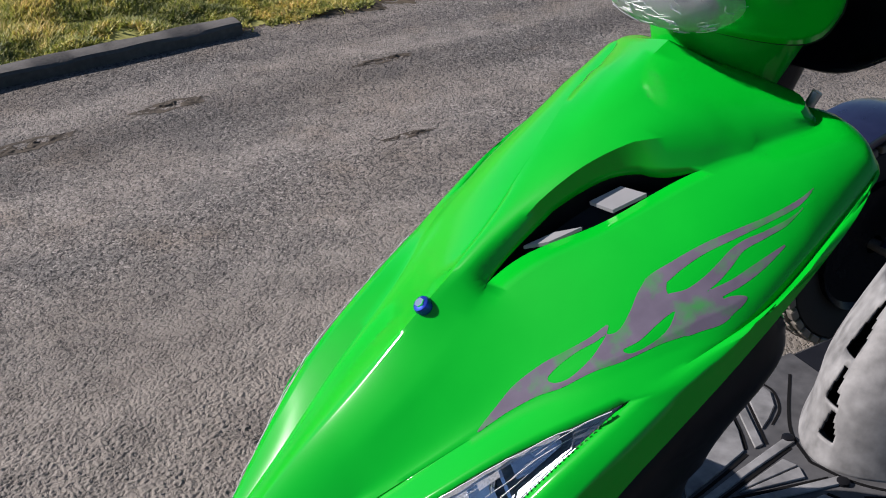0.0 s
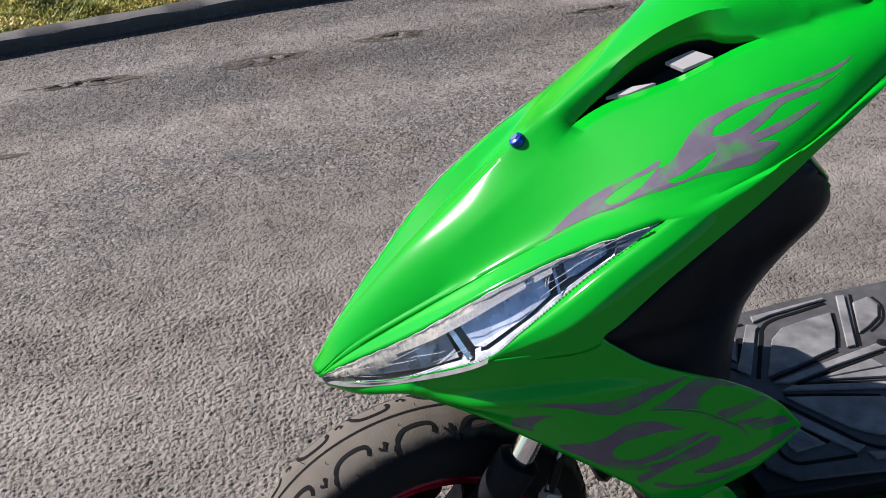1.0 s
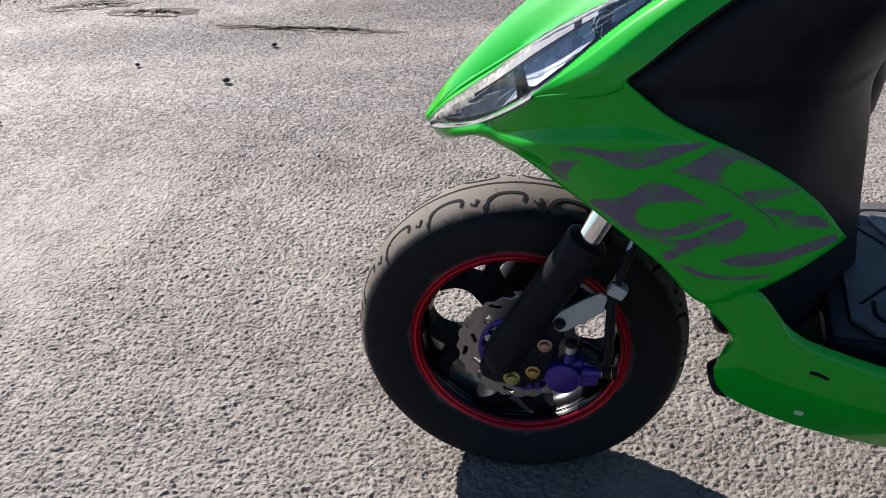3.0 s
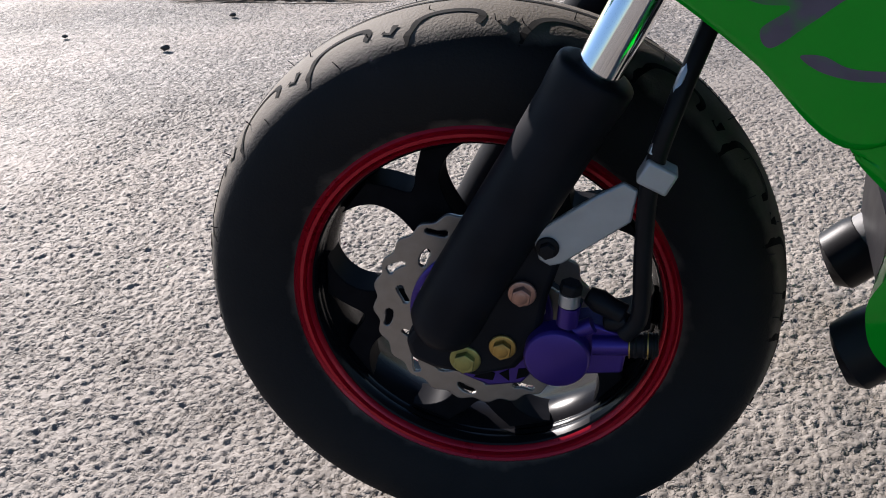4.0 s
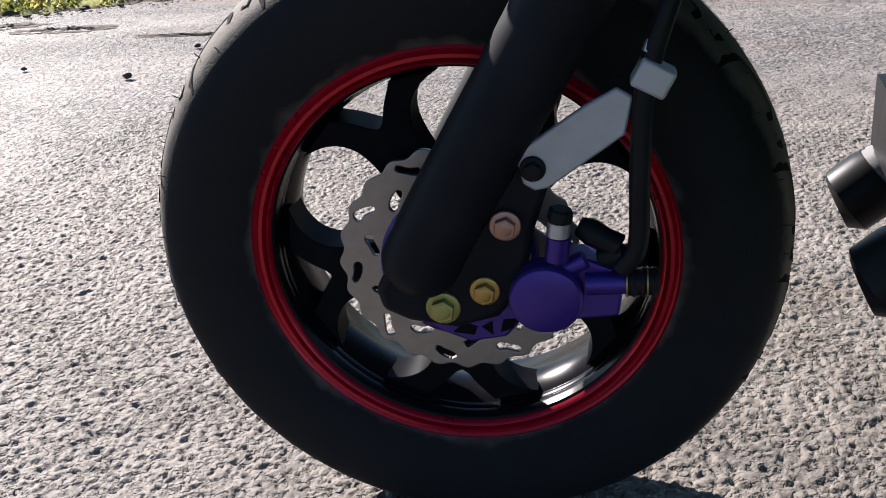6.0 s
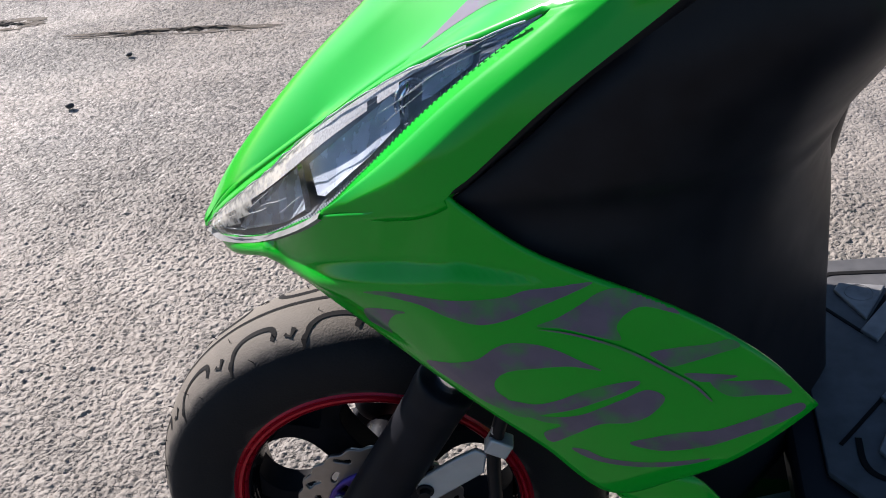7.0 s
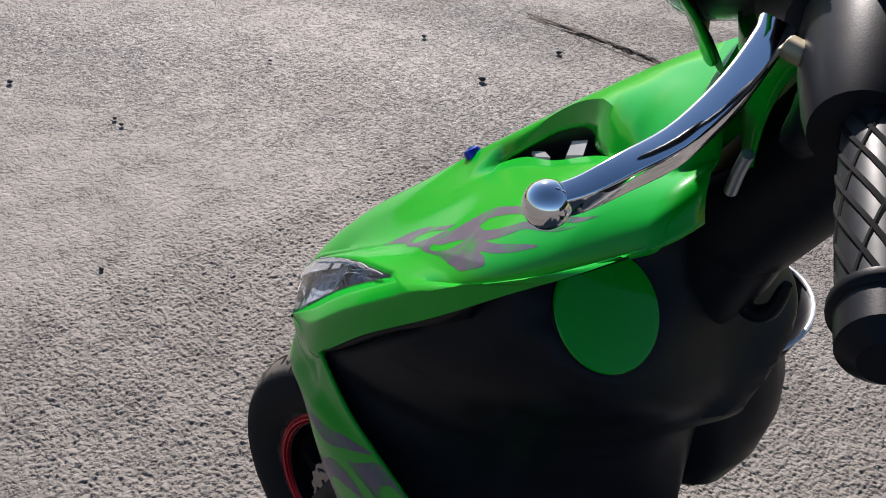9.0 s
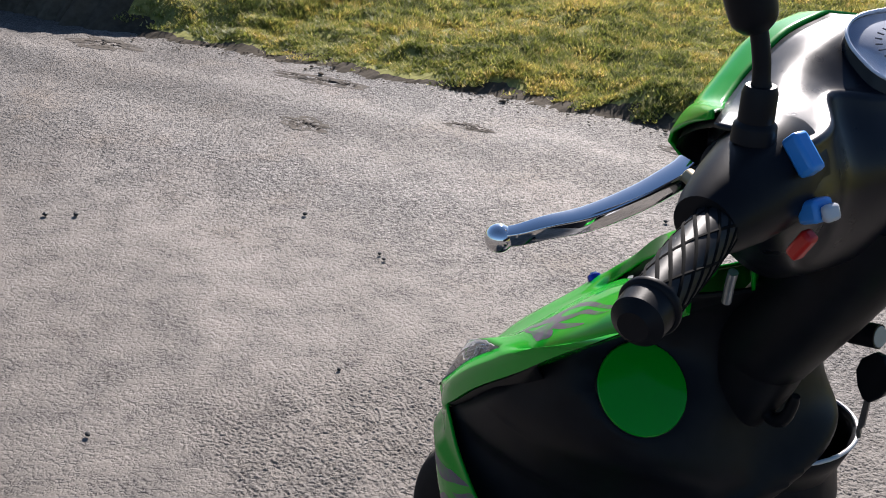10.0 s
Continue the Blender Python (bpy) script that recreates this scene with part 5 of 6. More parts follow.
    for hole in ([(-0.005, 0.182), (0.002, 0.189), (0.011, 0.186), (0.009, 0.180)], [(0.014, 0.186), (0.021, 0.190), (0.021, 0.180)], [(0.026, 0.182), (0.028, 0.191), (0.038, 0.192), (0.034, 0.185)]):
        bm = bmesh.new()
        prism(bm, hole, -0.0755, -0.0768)
        part("bracket_window", bm, GROOVE, caliper, "dark window in the caliper bracket", smooth=False)
    bm = bmesh.new()
    tube(bm, [(0.082, -0.094, 0.2265), (0.108, -0.094, 0.2275)], 0.0072, 20)
    tube(bm, [(0.066, -0.094, 0.235), (0.082, -0.094, 0.243)], 0.006, 18)
    tube(bm, [(0.065, -0.098, 0.246), (0.067, -0.1, 0.262)], [0.0075, 0.0075], 20)
    part("caliper_pin", bm, PURPLE, caliper, "purple caliper pins")
    bm = bmesh.new()
    tube(bm, [(0.0665, -0.1, 0.262), (0.0675, -0.1, 0.271)], 0.0072, 20)
    part("banjo_sleeve", bm, ALLOY, caliper, "pale metal sleeve")
    bm = bmesh.new()
    tube(bm, [(0.0675, -0.1, 0.271), (0.069, -0.1, 0.279)], [0.0085, 0.0078], 6)
    tube(bm, [(0.106, -0.094, 0.2275), (0.126, -0.094, 0.2285)], 0.0085, 18)
    tube(bm, [(0.078, -0.086, 0.262), (0.086, -0.088, 0.258), (0.094, -0.09, 0.254), (0.103, -0.092, 0.250)], [0.006, 0.0085, 0.0075, 0.008], 14)
    tube(bm, [(0.090, -0.09, 0.243), (0.098, -0.092, 0.245), (0.106, -0.094, 0.247)], [0.006, 0.0075, 0.006], 14)
    for x in (0.109, 0.115, 0.121):
        tube(bm, [(x, -0.094, 0.2277), (x + 0.003, -0.094, 0.2278)], 0.0094, 18)
    rounded(part("caliper_rubber", bm, BLACK, caliper, "black rubber boots and banjo"), 0.0015)
    for x, r in ((0.1062, 0.0091), (0.1185, 0.0097)):
        bm = bmesh.new()
        tube(bm, [(x, -0.094, 0.2276), (x + 0.0009, -0.094, 0.2276)], r, 24)
        part("boot_ring", bm, GOLD, caliper, "thin yellow ring on the rubber boot")


build_fork()


# ---- lamps in the hood ----
def build_lamp(side):
    top = spline(LAMP_TOP, 353)[:221:5]
    low = spline(LAMP_LOW, 45)
    flip = lambda q: Vector((q.x, q.y * side, q.z) if side > 0 else (q.x, -q.y * 0.96, q.z + 0.091 * q.y))  # noqa: E731
    rows = []
    for i in range(9):
        f = i / 8
        rows.append([flip(a.lerp(b, f) + Vector((-0.35, -0.75, 0.15)) * 0.005 * math.sin(math.pi * f) * math.sin(math.pi * min(1, 0.12 + k / 44)) ** 0.5) for k, (a, b) in enumerate(zip(top, low))])
    bm = bmesh.new()
    sheet(bm, rows)
    lamp = part("headlamp_lens", bm, LENS, SCOOTER, "clear pointed lamp lens wrapped in crinkled film")
    lamp.visible_shadow = False
    bm = bmesh.new()
    deep = []
    for i in range(7):
        f = i / 6
        deep.append([flip(a.lerp(b, f) + Vector((0.45, 0.80, -0.05)) * 0.034 * math.sin(math.pi * f) ** 0.5 * math.sin(math.pi * min(1, 0.1 + k / 44)) ** 0.4) for k, (a, b) in enumerate(zip(top, low))])
    sheet(bm, deep)
    part("reflector", bm, REFLECTOR, lamp, "silver faceted lamp reflector")
    inward = Vector((0.30, 0.80, -0.05))

    def strip(k, g0, g1, wide, deep, name, material, label):
        """An upright flat band across the lamp."""
        bm = bmesh.new()
        rows = []
        for g in (g0, (g0 + g1) / 2, g1):
            q = top[k].lerp(low[k], g) + inward * (deep * (1.2 - g))
            along = (top[k + 1] - top[k - 1]).normalized() * wide / 2
            rows.append([flip(q - along), flip(q + along)])
        sheet(bm, rows)
        return thicken(part(name, bm, material, lamp, label, smooth=False), 0.0008)

    strip(21, 0.22, 0.93, 0.0065, 0.012, "divider", CHROME, "bright lamp divider")
    strip(34, 0.15, 0.9, 0.0030, 0.010, "divider", CHROME, "bright lamp divider")
    bm = bmesh.new()
    c = flip(top[33].lerp(low[33], 0.5) + Vector((0.012, 0.012, 0)))
    for r in (0.011, 0.016):
        tube(bm, [c + Vector((r * math.cos(a) * 0.7, side * r * 0.3 * math.cos(a), r * math.sin(a))) for a in (k * math.tau / 20 for k in range(21))], 0.0012, 6)
    part("bulb_ring", bm, CHROME, lamp, "chrome bulb ring")
    bm = bmesh.new()
    sheet(bm, [[q + flip(Vector((-0.0004, -0.0010, 0.0003))) for q in row[2:40]] for row in rows[0:3]], skip=lambda i, j: i == 1 and j > 30 + 2 * math.sin(j * 1.7))
    band = part("film_band", bm, GLAREFILM, lamp, "clear film band along the lens edge, sun glare painted whitish")
    band.visible_shadow = False
    # dusty film wrapped over the nose of the lens and along its upper edge
    bm = bmesh.new()
    sheet(bm, [[q + flip(Vector((-0.0008, -0.0016, 0.0004))) for q in row[:34]] for row in rows], skip=lambda i, j: j > 7 + 17 * (1 - i / 8) ** 2.2 + 1.5 * math.sin(i * 2.1))
    nose = part("hazy_film", bm, DUSTFILM, lamp, "dusty milky film over the lens nose")
    nose.visible_shadow = False
    # flat facets of the reflector, coloured pale blue for the sky they mirror
    for k0, k1, g0, g1 in ((9, 20, 0.24, 0.93), (22, 33, 0.22, 0.86), (35, 39, 0.2, 0.8), (39, 42, 0.25, 0.75)):
        bm = bmesh.new()
        slant, lean = (2, 0.011) if k0 == 9 else (0, 0.0)
        corners = [flip(top[k].lerp(low[k], g) + inward * d) for k, g, d in ((k0 + slant, g0 + 0.1, 0.013 + lean), (k1, g0, 0.012 + lean), (k1, g1 - 0.06, 0.009), (k1 - 3, g1, 0.008), (k0 + 1, g1, 0.009), (k0, g1 - 0.08, 0.010))]
        bm.faces.new([bm.verts.new(q) for q in corners])
        part("facet", bm, FACET, lamp, "flat panel of the reflector, sky reflection put into its pale blue", smooth=False)
    # fine ribs along the lower rear edge of the lens
    bm = bmesh.new()
    for i in range(74):
        u = 15 + 28 * i / 73
        q = low[int(u)].lerp(low[min(44, int(u) + 1)], u % 1)
        w = top[int(u)].lerp(top[min(44, int(u) + 1)], u % 1)
        tube(bm, [flip(q + Vector((-0.0006, -0.0016, 0))), flip(q.lerp(w, min(0.4, 0.0035 / max(0.004, (w - q).length))) + Vector((-0.0006, -0.0024, 0.0002)))], 0.0003, 4)
    tagged(part("lens_rib", bm, GREY, lamp, "fine grey ribs along the lens edge"), kind="stuff")
    # torn protective film: a wrinkled strip along the upper edge and loose creases
    rng = random.Random(11)
    bm = bmesh.new()
    edge = [flip(q + Vector((-0.0012, -0.0022, 0.0008)) + Vector((rng.uniform(-1, 1), rng.uniform(-1, 1), rng.uniform(-1, 1))) * 0.0007) for q in top[1:-1]]
    tube(bm, edge, [0.0003 + 0.0004 * rng.random() ** 2 for _ in edge], 6)
    for _ in range(14):
        k, g = rng.randrange(6, 38), rng.uniform(0.15, 0.8)
        slope, line = rng.uniform(-0.05, 0.05), []
        for step in range(5):
            g = min(0.95, max(0.05, g + slope + rng.uniform(-0.015, 0.015)))
            a, b = rows[int(g * 8)][k], rows[min(8, int(g * 8) + 1)][k]
            line.append(a.lerp(b, g * 8 % 1) + flip(Vector((-0.0003, -0.0009, 0.0002))))
            k = min(43, k + 1)
        tube(bm, line, [0.00012, 0.00028, 0.00035, 0.00025, 0.00012], 5)
    tagged(part("film_crease", bm, WHITE, lamp, "wrinkled edges of clear protective film"), kind="stuff")
    bm = bmesh.new()
    sheet(bm, [[flip(q + Vector((-0.001, -0.0015, 0))) for q in low[:24]], [flip(q + Vector((-0.003, -0.004, -0.004))) for q in low[:24]], [flip(q + Vector((0.002, 0.0, -0.008))) for q in low[:24]]])
    part("lens_strip", bm, GREY, lamp, "pale lower lens strip")
    return lamp


for s in (1, -1):
    build_lamp(s)


# ---- handlebar ----
def build_handlebar():
    # half profiles of the covers, from the middle out to the rider's left: joint, front and lower edge
    half = [(0.0, (0.385, 1.148), (0.315, 1.075), (0.330, 1.000)), (0.05, (0.388, 1.138), (0.322, 1.072), (0.345, 0.995)), (0.10, (0.398, 1.117), (0.345, 1.062), (0.375, 0.994)), (0.122, (0.405, 1.107), (0.355, 1.060), (0.392, 1.003)),
            (0.145, (0.416, 1.100), (0.368, 1.060), (0.386, 1.038)), (0.165, (0.432, 1.103), (0.379, 1.064), (0.392, 1.055)), (0.19, (0.450, 1.112), (0.420, 1.090), (0.430, 1.075)), (0.212, (0.464, 1.119), (0.464, 1.112), (0.473, 1.102))]
    fine = [spline([(y, *q) for y, *q in ((h[0], h[k][0], h[k][1]) for h in half)], 31) for k in (1, 2, 3)]
    rows = []
    for s in (-1, 1):
        side = []
        for joint, face, low in zip(*fine):
            j, f, b = (Vector((q.y, s * q.x, q.z)) for q in (joint, face, low))
            brow = j.lerp(f, 0.5) + Vector((-0.35, 0, 0.9)) * 0.22 * (j - f).length
            whole = spline([j, brow, f, f.lerp(b, 0.5) + Vector((-0.006, 0, 0)), b], 73)
            cut = min(1.0, max(0.0, (len(side) - 16) / 4.5))
            keep = 1 - 0.56 * cut * cut * (3 - 2 * cut)
            side.append([whole[round(72 * keep * k / 18)] for k in range(19)])
        rows += side[::-1] if s < 0 else side[1:]
    bm = bmesh.new()
    sheet(bm, rows)
    front = thicken(part("handlebar_cover", bm, GREEN, SCOOTER, "glossy green front handlebar cover", m=STEER), 0.003)
    bm = bmesh.new()
    sheet(bm, [[q + Vector((0.006, -0.002 if q.y > 0 else 0.002, -0.004)) for q in row[2:]] for row in rows])
    part("cover_liner", bm, BLACK, front, "black inside of the handlebar cover")
    back = [(0.0, (0.387, 1.146), (0.432, 1.148), (0.490, 1.108), (0.512, 1.05), (0.49, 0.98), (0.45, 0.94)), (0.055, (0.391, 1.135), (0.434, 1.140), (0.488, 1.110), (0.512, 1.052), (0.49, 0.98), (0.45, 0.945)),
            (0.105, (0.401, 1.114), (0.438, 1.124), (0.478, 1.117), (0.508, 1.055), (0.49, 0.985), (0.45, 0.955)), (0.15, (0.420, 1.100), (0.465, 1.114), (0.516, 1.112), (0.528, 1.060), (0.50, 1.005), (0.45, 0.985)),
            (0.19, (0.452, 1.110), (0.492, 1.116), (0.530, 1.110), (0.540, 1.068), (0.510, 1.035), (0.465, 1.025)), (0.216, (0.470, 1.111), (0.500, 1.113), (0.528, 1.104), (0.534, 1.078), (0.51, 1.058), (0.475, 1.052))]
    fine = [spline([(h[0], *h[k]) for h in back], 27) for k in range(1, 7)]
    rows = []
    for s in (-1, 1):
        side = []
        for column in zip(*fine):
            c = [Vector((q.y, s * q.x, q.z)) for q in column]
            side.append(spline([c[0], c[1], c[1].lerp(c[2], 0.8), c[2], c[2].lerp(c[3], 0.2), c[3], c[4], c[5]], 41))
        rows += side[::-1] if s < 0 else side[1:]
    bm = bmesh.new()
    sheet(bm, rows)
    rear = thicken(part("rear_cover", bm, SATIN, SCOOTER, "black plastic rear handlebar cover with dashboard", m=STEER), 0.003)
    bm = bmesh.new()
    pane = []
    for i in range(8):
        r = i / 7
        ring = []
        for k in range(56):
            c, e = math.cos(k * math.tau / 56), math.sin(k * math.tau / 56)
            x, y = 0.034 * r * math.copysign(abs(c) ** 0.75, c), 0.058 * r * math.copysign(abs(e) ** 0.75, e)
            ring.append(Vector((0.464 + x, y, 1.1385 - 0.58 * x - 0.9 * y * y + 0.006 * (1 - r * r))))
        pane.append(ring)
    sheet(bm, pane, closed=True)
    bmesh.ops.remove_doubles(bm, verts=bm.verts, dist=0.0001)
    dash = part("dashboard_glass", bm, LENS, rear, "clear glossy dashboard glass")
    dash.visible_shadow = False
    bm = bmesh.new()
    sheet(bm, [[q + Vector((-0.001, 0, -0.003)) for q in ring] for ring in pane], closed=True)
    bmesh.ops.remove_doubles(bm, verts=bm.verts, dist=0.0001)
    plate = part("dial_plate", bm, DIAL, dash, "silver-blue dial plate under the glass")
    bm = bmesh.new()
    for k in range(15):
        a = radians(200 - 15 * k)
        u, v = Vector((0, -math.cos(a), 0)), Vector((-0.5 * math.sin(a), 0, 0.29 * math.sin(a)))
        tube(bm, [Vector((0.470, 0, 1.1395)) + (u + v) * r for r in (0.036, 0.043)], 0.0006, 6)
    tagged(part("dial_mark", bm, NAVY, plate, "dark blue dial marks"), kind="stuff")
    bm = bmesh.new()
    tube(bm, pane[-1] + pane[-1][:1], 0.0014, 8, caps=False)
    part("dashboard_bezel", bm, DIAL, rear, "pale dashboard bezel")
    bm = bmesh.new()
    sheet(bm, [pane[-1], [q + Vector((0, 0, -0.012)) + (q - Vector((0.464, 0, q.z))) * 0.05 for q in pane[-1]], [q + Vector((0, 0, -0.03)) + (q - Vector((0.464, 0, q.z))) * 0.12 for q in pane[-1]]], closed=True)
    part("dashboard_rim", bm, SATIN, rear, "black rim round the dashboard")
    # green neck below the headlight, ending in a point on each side
    bm = bmesh.new()
    rows = []
    for i in range(9):
        f = i / 8
        rows.append([(0.438 - (0.078 - 0.022 * f) * math.cos(a) ** 0.8, (0.092 - 0.020 * f) * math.sin(a), 1.010 - 0.095 * f - 0.012 * f * math.cos(a)) for a in (math.pi * (k / 32 - 0.5) * (1 - 0.34 * f) for k in range(33))])
    sheet(bm, [[Vector(q) for q in row] for row in rows])
    thicken(part("neck_cover", bm, GREEN, front, "green pointed neck cover"), 0.003)
    lean = Matrix.Rotation(radians(-28), 3, "Y")
    bm = bmesh.new()
    bead(bm, (0.350, 0, 1.030), (0.052, 0.085, 0.041), 40, lean)
    for v in bm.verts:
        v.co += v.co.normalized() * 0.0016 * noise.noise(v.co * 90)
    lens = part("headlight_lens", bm, FILM, front, "headlight lens wrapped in crinkled clear film")
    bm = bmesh.new()
    bead(bm, (0.356, 0, 1.030), (0.043, 0.075, 0.034), 32, lean)
    part("headlight_reflector", bm, REFLECTOR, lens, "silver headlight reflector")
    bm = bmesh.new()
    rng = random.Random(3)
    for _ in range(70):
        a, h = rng.uniform(0, math.tau), rng.uniform(-0.9, 0.5)
        line = []
        for _ in range(6):
            r = math.sqrt(max(0.05, 1 - h * h))
            line.append(Vector((0.350, 0, 1.030)) + lean @ Vector((-abs(math.cos(a)) * r * 0.0533, math.sin(a) * r * 0.0862, h * 0.0422)))
            a, h = a + rng.uniform(-0.16, 0.16), max(-0.95, min(0.95, h + rng.uniform(-0.14, 0.14)))
        tube(bm, line, [0.0001, 0.0003, 0.00035, 0.0003, 0.0002, 0.0001], 5)
    tagged(part("film_crease", bm, WHITE, lens, "white creases of clear film"), kind="stuff")
    for s in (-1, 1):
        def at(x, y, z):
            return Vector((x, s * y, z))

        bm = bmesh.new()
        tube(bm, [at(0.425, 0.09, 1.058), at(0.448, 0.15, 1.066), at(0.480, 0.205, 1.080)], [0.026, 0.027, 0.022], 20)
        part("bar_clamp", bm, BLACK, rear, "black handlebar clamp inside the cover")
        bm = bmesh.new()
        tube(bm, [at(0.488, 0.160, 1.085), at(0.497, 0.178, 1.084), at(0.506, 0.206, 1.080), at(0.514, 0.234, 1.076), at(0.5215, 0.262, 1.0715), at(0.525, 0.274, 1.069)], [0.030, 0.038, 0.0385, 0.034, 0.027, 0.0225], 28)
        house = part("switch_housing", bm, BLACK, rear, "black switch housing")
        a, b = at(0.524, 0.256, 1.072), at(0.5705, 0.3625, 1.057)
        d = (b - a).normalized()
        bm = bmesh.new()
        tube(bm, [a.lerp(b, i / 30) for i in range(31)], [0.0155 + 0.0012 * math.sin(math.pi * i / 30) for i in range(31)], 28)
        grip = part("grip", bm, GRIP, rear, "worn black rubber grip with diagonal grooves")
        # diagonal and cross grooves of the grip
        side = d.orthogonal().normalized()
        up = d.cross(side)
        bm = bmesh.new()
        for k in range(17):
            line = []
            for i in range(25):
                g = 0.03 + 0.93 * i / 24
                ang = (k * math.tau / 12 + 3.0 * s * i / 24) if k < 12 else (k * math.tau / 5 - 2.4 * s * i / 24)
                line.append(a.lerp(b, g) + (side * math.cos(ang) + up * math.sin(ang)) * (0.0149 + 0.0012 * math.sin(math.pi * g)))
            tube(bm, line, 0.0015 if k < 12 else 0.0013, 6)
        tagged(part("grip_pattern", bm, GROOVE, grip, "black grooves of the grip"), kind="stuff")
        bm = bmesh.new()
        tube(bm, [b - d * 0.005, b - d * 0.003, b, b + d * 0.001, b + d * 0.002, b + d * 0.016, b + d * 0.022], [0.0172, 0.0192, 0.0194, 0.0188, 0.0170, 0.0164, 0.0095], 32)
        part("grip_end", bm, BLACK, grip, "black grip flange and bar end")
        bm = bmesh.new()
        path = spline([at(0.461, 0.229, 1.077), at(0.464, 0.243, 1.075), at(0.468, 0.280, 1.069), at(0.468, 0.322, 1.064), at(0.462, 0.352, 1.062), at(0.455, 0.370, 1.058), at(0.446, 0.381, 1.055)], 26)
        rows = []
        for i, q in enumerate(path):
            t = i / 25
            w, h = 0.0088 - 0.0040 * t ** 0.8, 0.0098 - 0.0046 * t
            dd = (path[min(i + 1, 25)] - path[max(i - 1, 0)]).normalized()
            u = dd.cross(Vector((0, 0, 1))).normalized()
            v = u.cross(dd)
            u, v = u * math.cos(0.3) - v * s * math.sin(0.3), v * math.cos(0.3) + u * s * math.sin(0.3)
            ring = []
            for k in range(20):
                g = k * math.tau / 20
                c, e = math.cos(g), math.sin(g)
                ring.append(q + u * w * math.copysign(abs(c) ** 0.3, c) + v * h * math.copysign(abs(e) ** 0.3, e))
            rows.append(ring)
        grid = sheet(bm, rows, closed=True)
        bm.faces.new(grid[0][::-1])
        bead(bm, at(0.447, 0.380, 1.055), (0.0098, 0.0098, 0.0098), 20)
        lever = part("brake_lever", bm, CHROME, rear, "polished chrome brake lever with a ball end")
        bm = bmesh.new()
        tube(bm, [at(0.474, 0.240, 1.080), at(0.484, 0.242, 1.079), at(0.485, 0.242, 1.079), at(0.506, 0.246, 1.077)], [0.0056, 0.0056, 0.0038, 0.0036], 14)
        rounded(part("lever_clamp", bm, BEIGE, lever, "yellowed metal lever clamp"), 0.0015)
        bm = bmesh.new()
        tube(bm, [at(0.507, 0.2185, y) for y in (1.112, 1.122, 1.124, 1.126, 1.145, 1.150)], [0.0150, 0.0146, 0.0140, 0.0120, 0.0118, 0.010], 24)
        boot = part("mirror_boot", bm, BLACK, rear, "black rubber mirror boot")
        bm = bmesh.new()
        tube(bm, spline([at(0.507, 0.2185, 1.148), at(0.505, 0.2200, 1.168), at(0.500, 0.223, 1.190), at(0.492, 0.229, 1.215)], 12), [0.0075] + [0.0060] * 11, 14)
        part("mirror_stem", bm, BLACK, boot, "black mirror stem")
        bm = bmesh.new()
        tube(bm, spline([at(0.5005, 0.2228, 1.184), at(0.497, 0.225, 1.196), at(0.490, 0.230, 1.222), at(0.482, 0.236, 1.250)], 10), [0.008, 0.0125, 0.0148, 0.0158, 0.0165, 0.017, 0.0174, 0.0176, 0.0176, 0.015], 18)
        part("mirror_base", bm, BLACK, boot, "black mirror base")
    for c, size, mt, label, turn in (((0.538, -0.205, 1.110), (0.029, 0.014, 0.014), BLUE, "light blue indicator switch", 0.75), ((0.547, -0.194, 1.071), (0.017, 0.019, 0.016), BLUE, "light blue horn button", -0.45), ((0.559, -0.194, 1.074), (0.007, 0.014, 0.012), WHITE, "white switch tip", -0.45), ((0.541, -0.193, 1.043), (0.011, 0.011, 0.024), REDPLASTIC, "red starter switch", 0.5)):
        bm = bmesh.new()
        block(bm, c, size, Matrix.Rotation(turn, 3, "Y"))
        rounded(part("switch", bm, mt, rear, label), 0.003)
    bm = bmesh.new()
    tube(bm, spline([(0.410, -0.102, 0.911), (0.414, -0.106, 0.929), (0.419, -0.110, 0.946)], 12), 0.0045, 12)
    part("cable", bm, ALLOY, rear, "thin silver control cable")
    return front


build_handlebar()


# ---- flame decals ----
def inside(px, pz, ring):
    """Which grid points lie in a closed ring of (x, z)."""
    odd = np.zeros(px.shape, bool)
    for (x0, z0), (x1, z1) in zip(ring, np.roll(ring, -1, 0)):
        if z0 != z1:
            odd ^= ((z0 > pz) != (z1 > pz)) & (px < (x1 - x0) * (pz - z0) / (z1 - z0) + x0)
    return odd


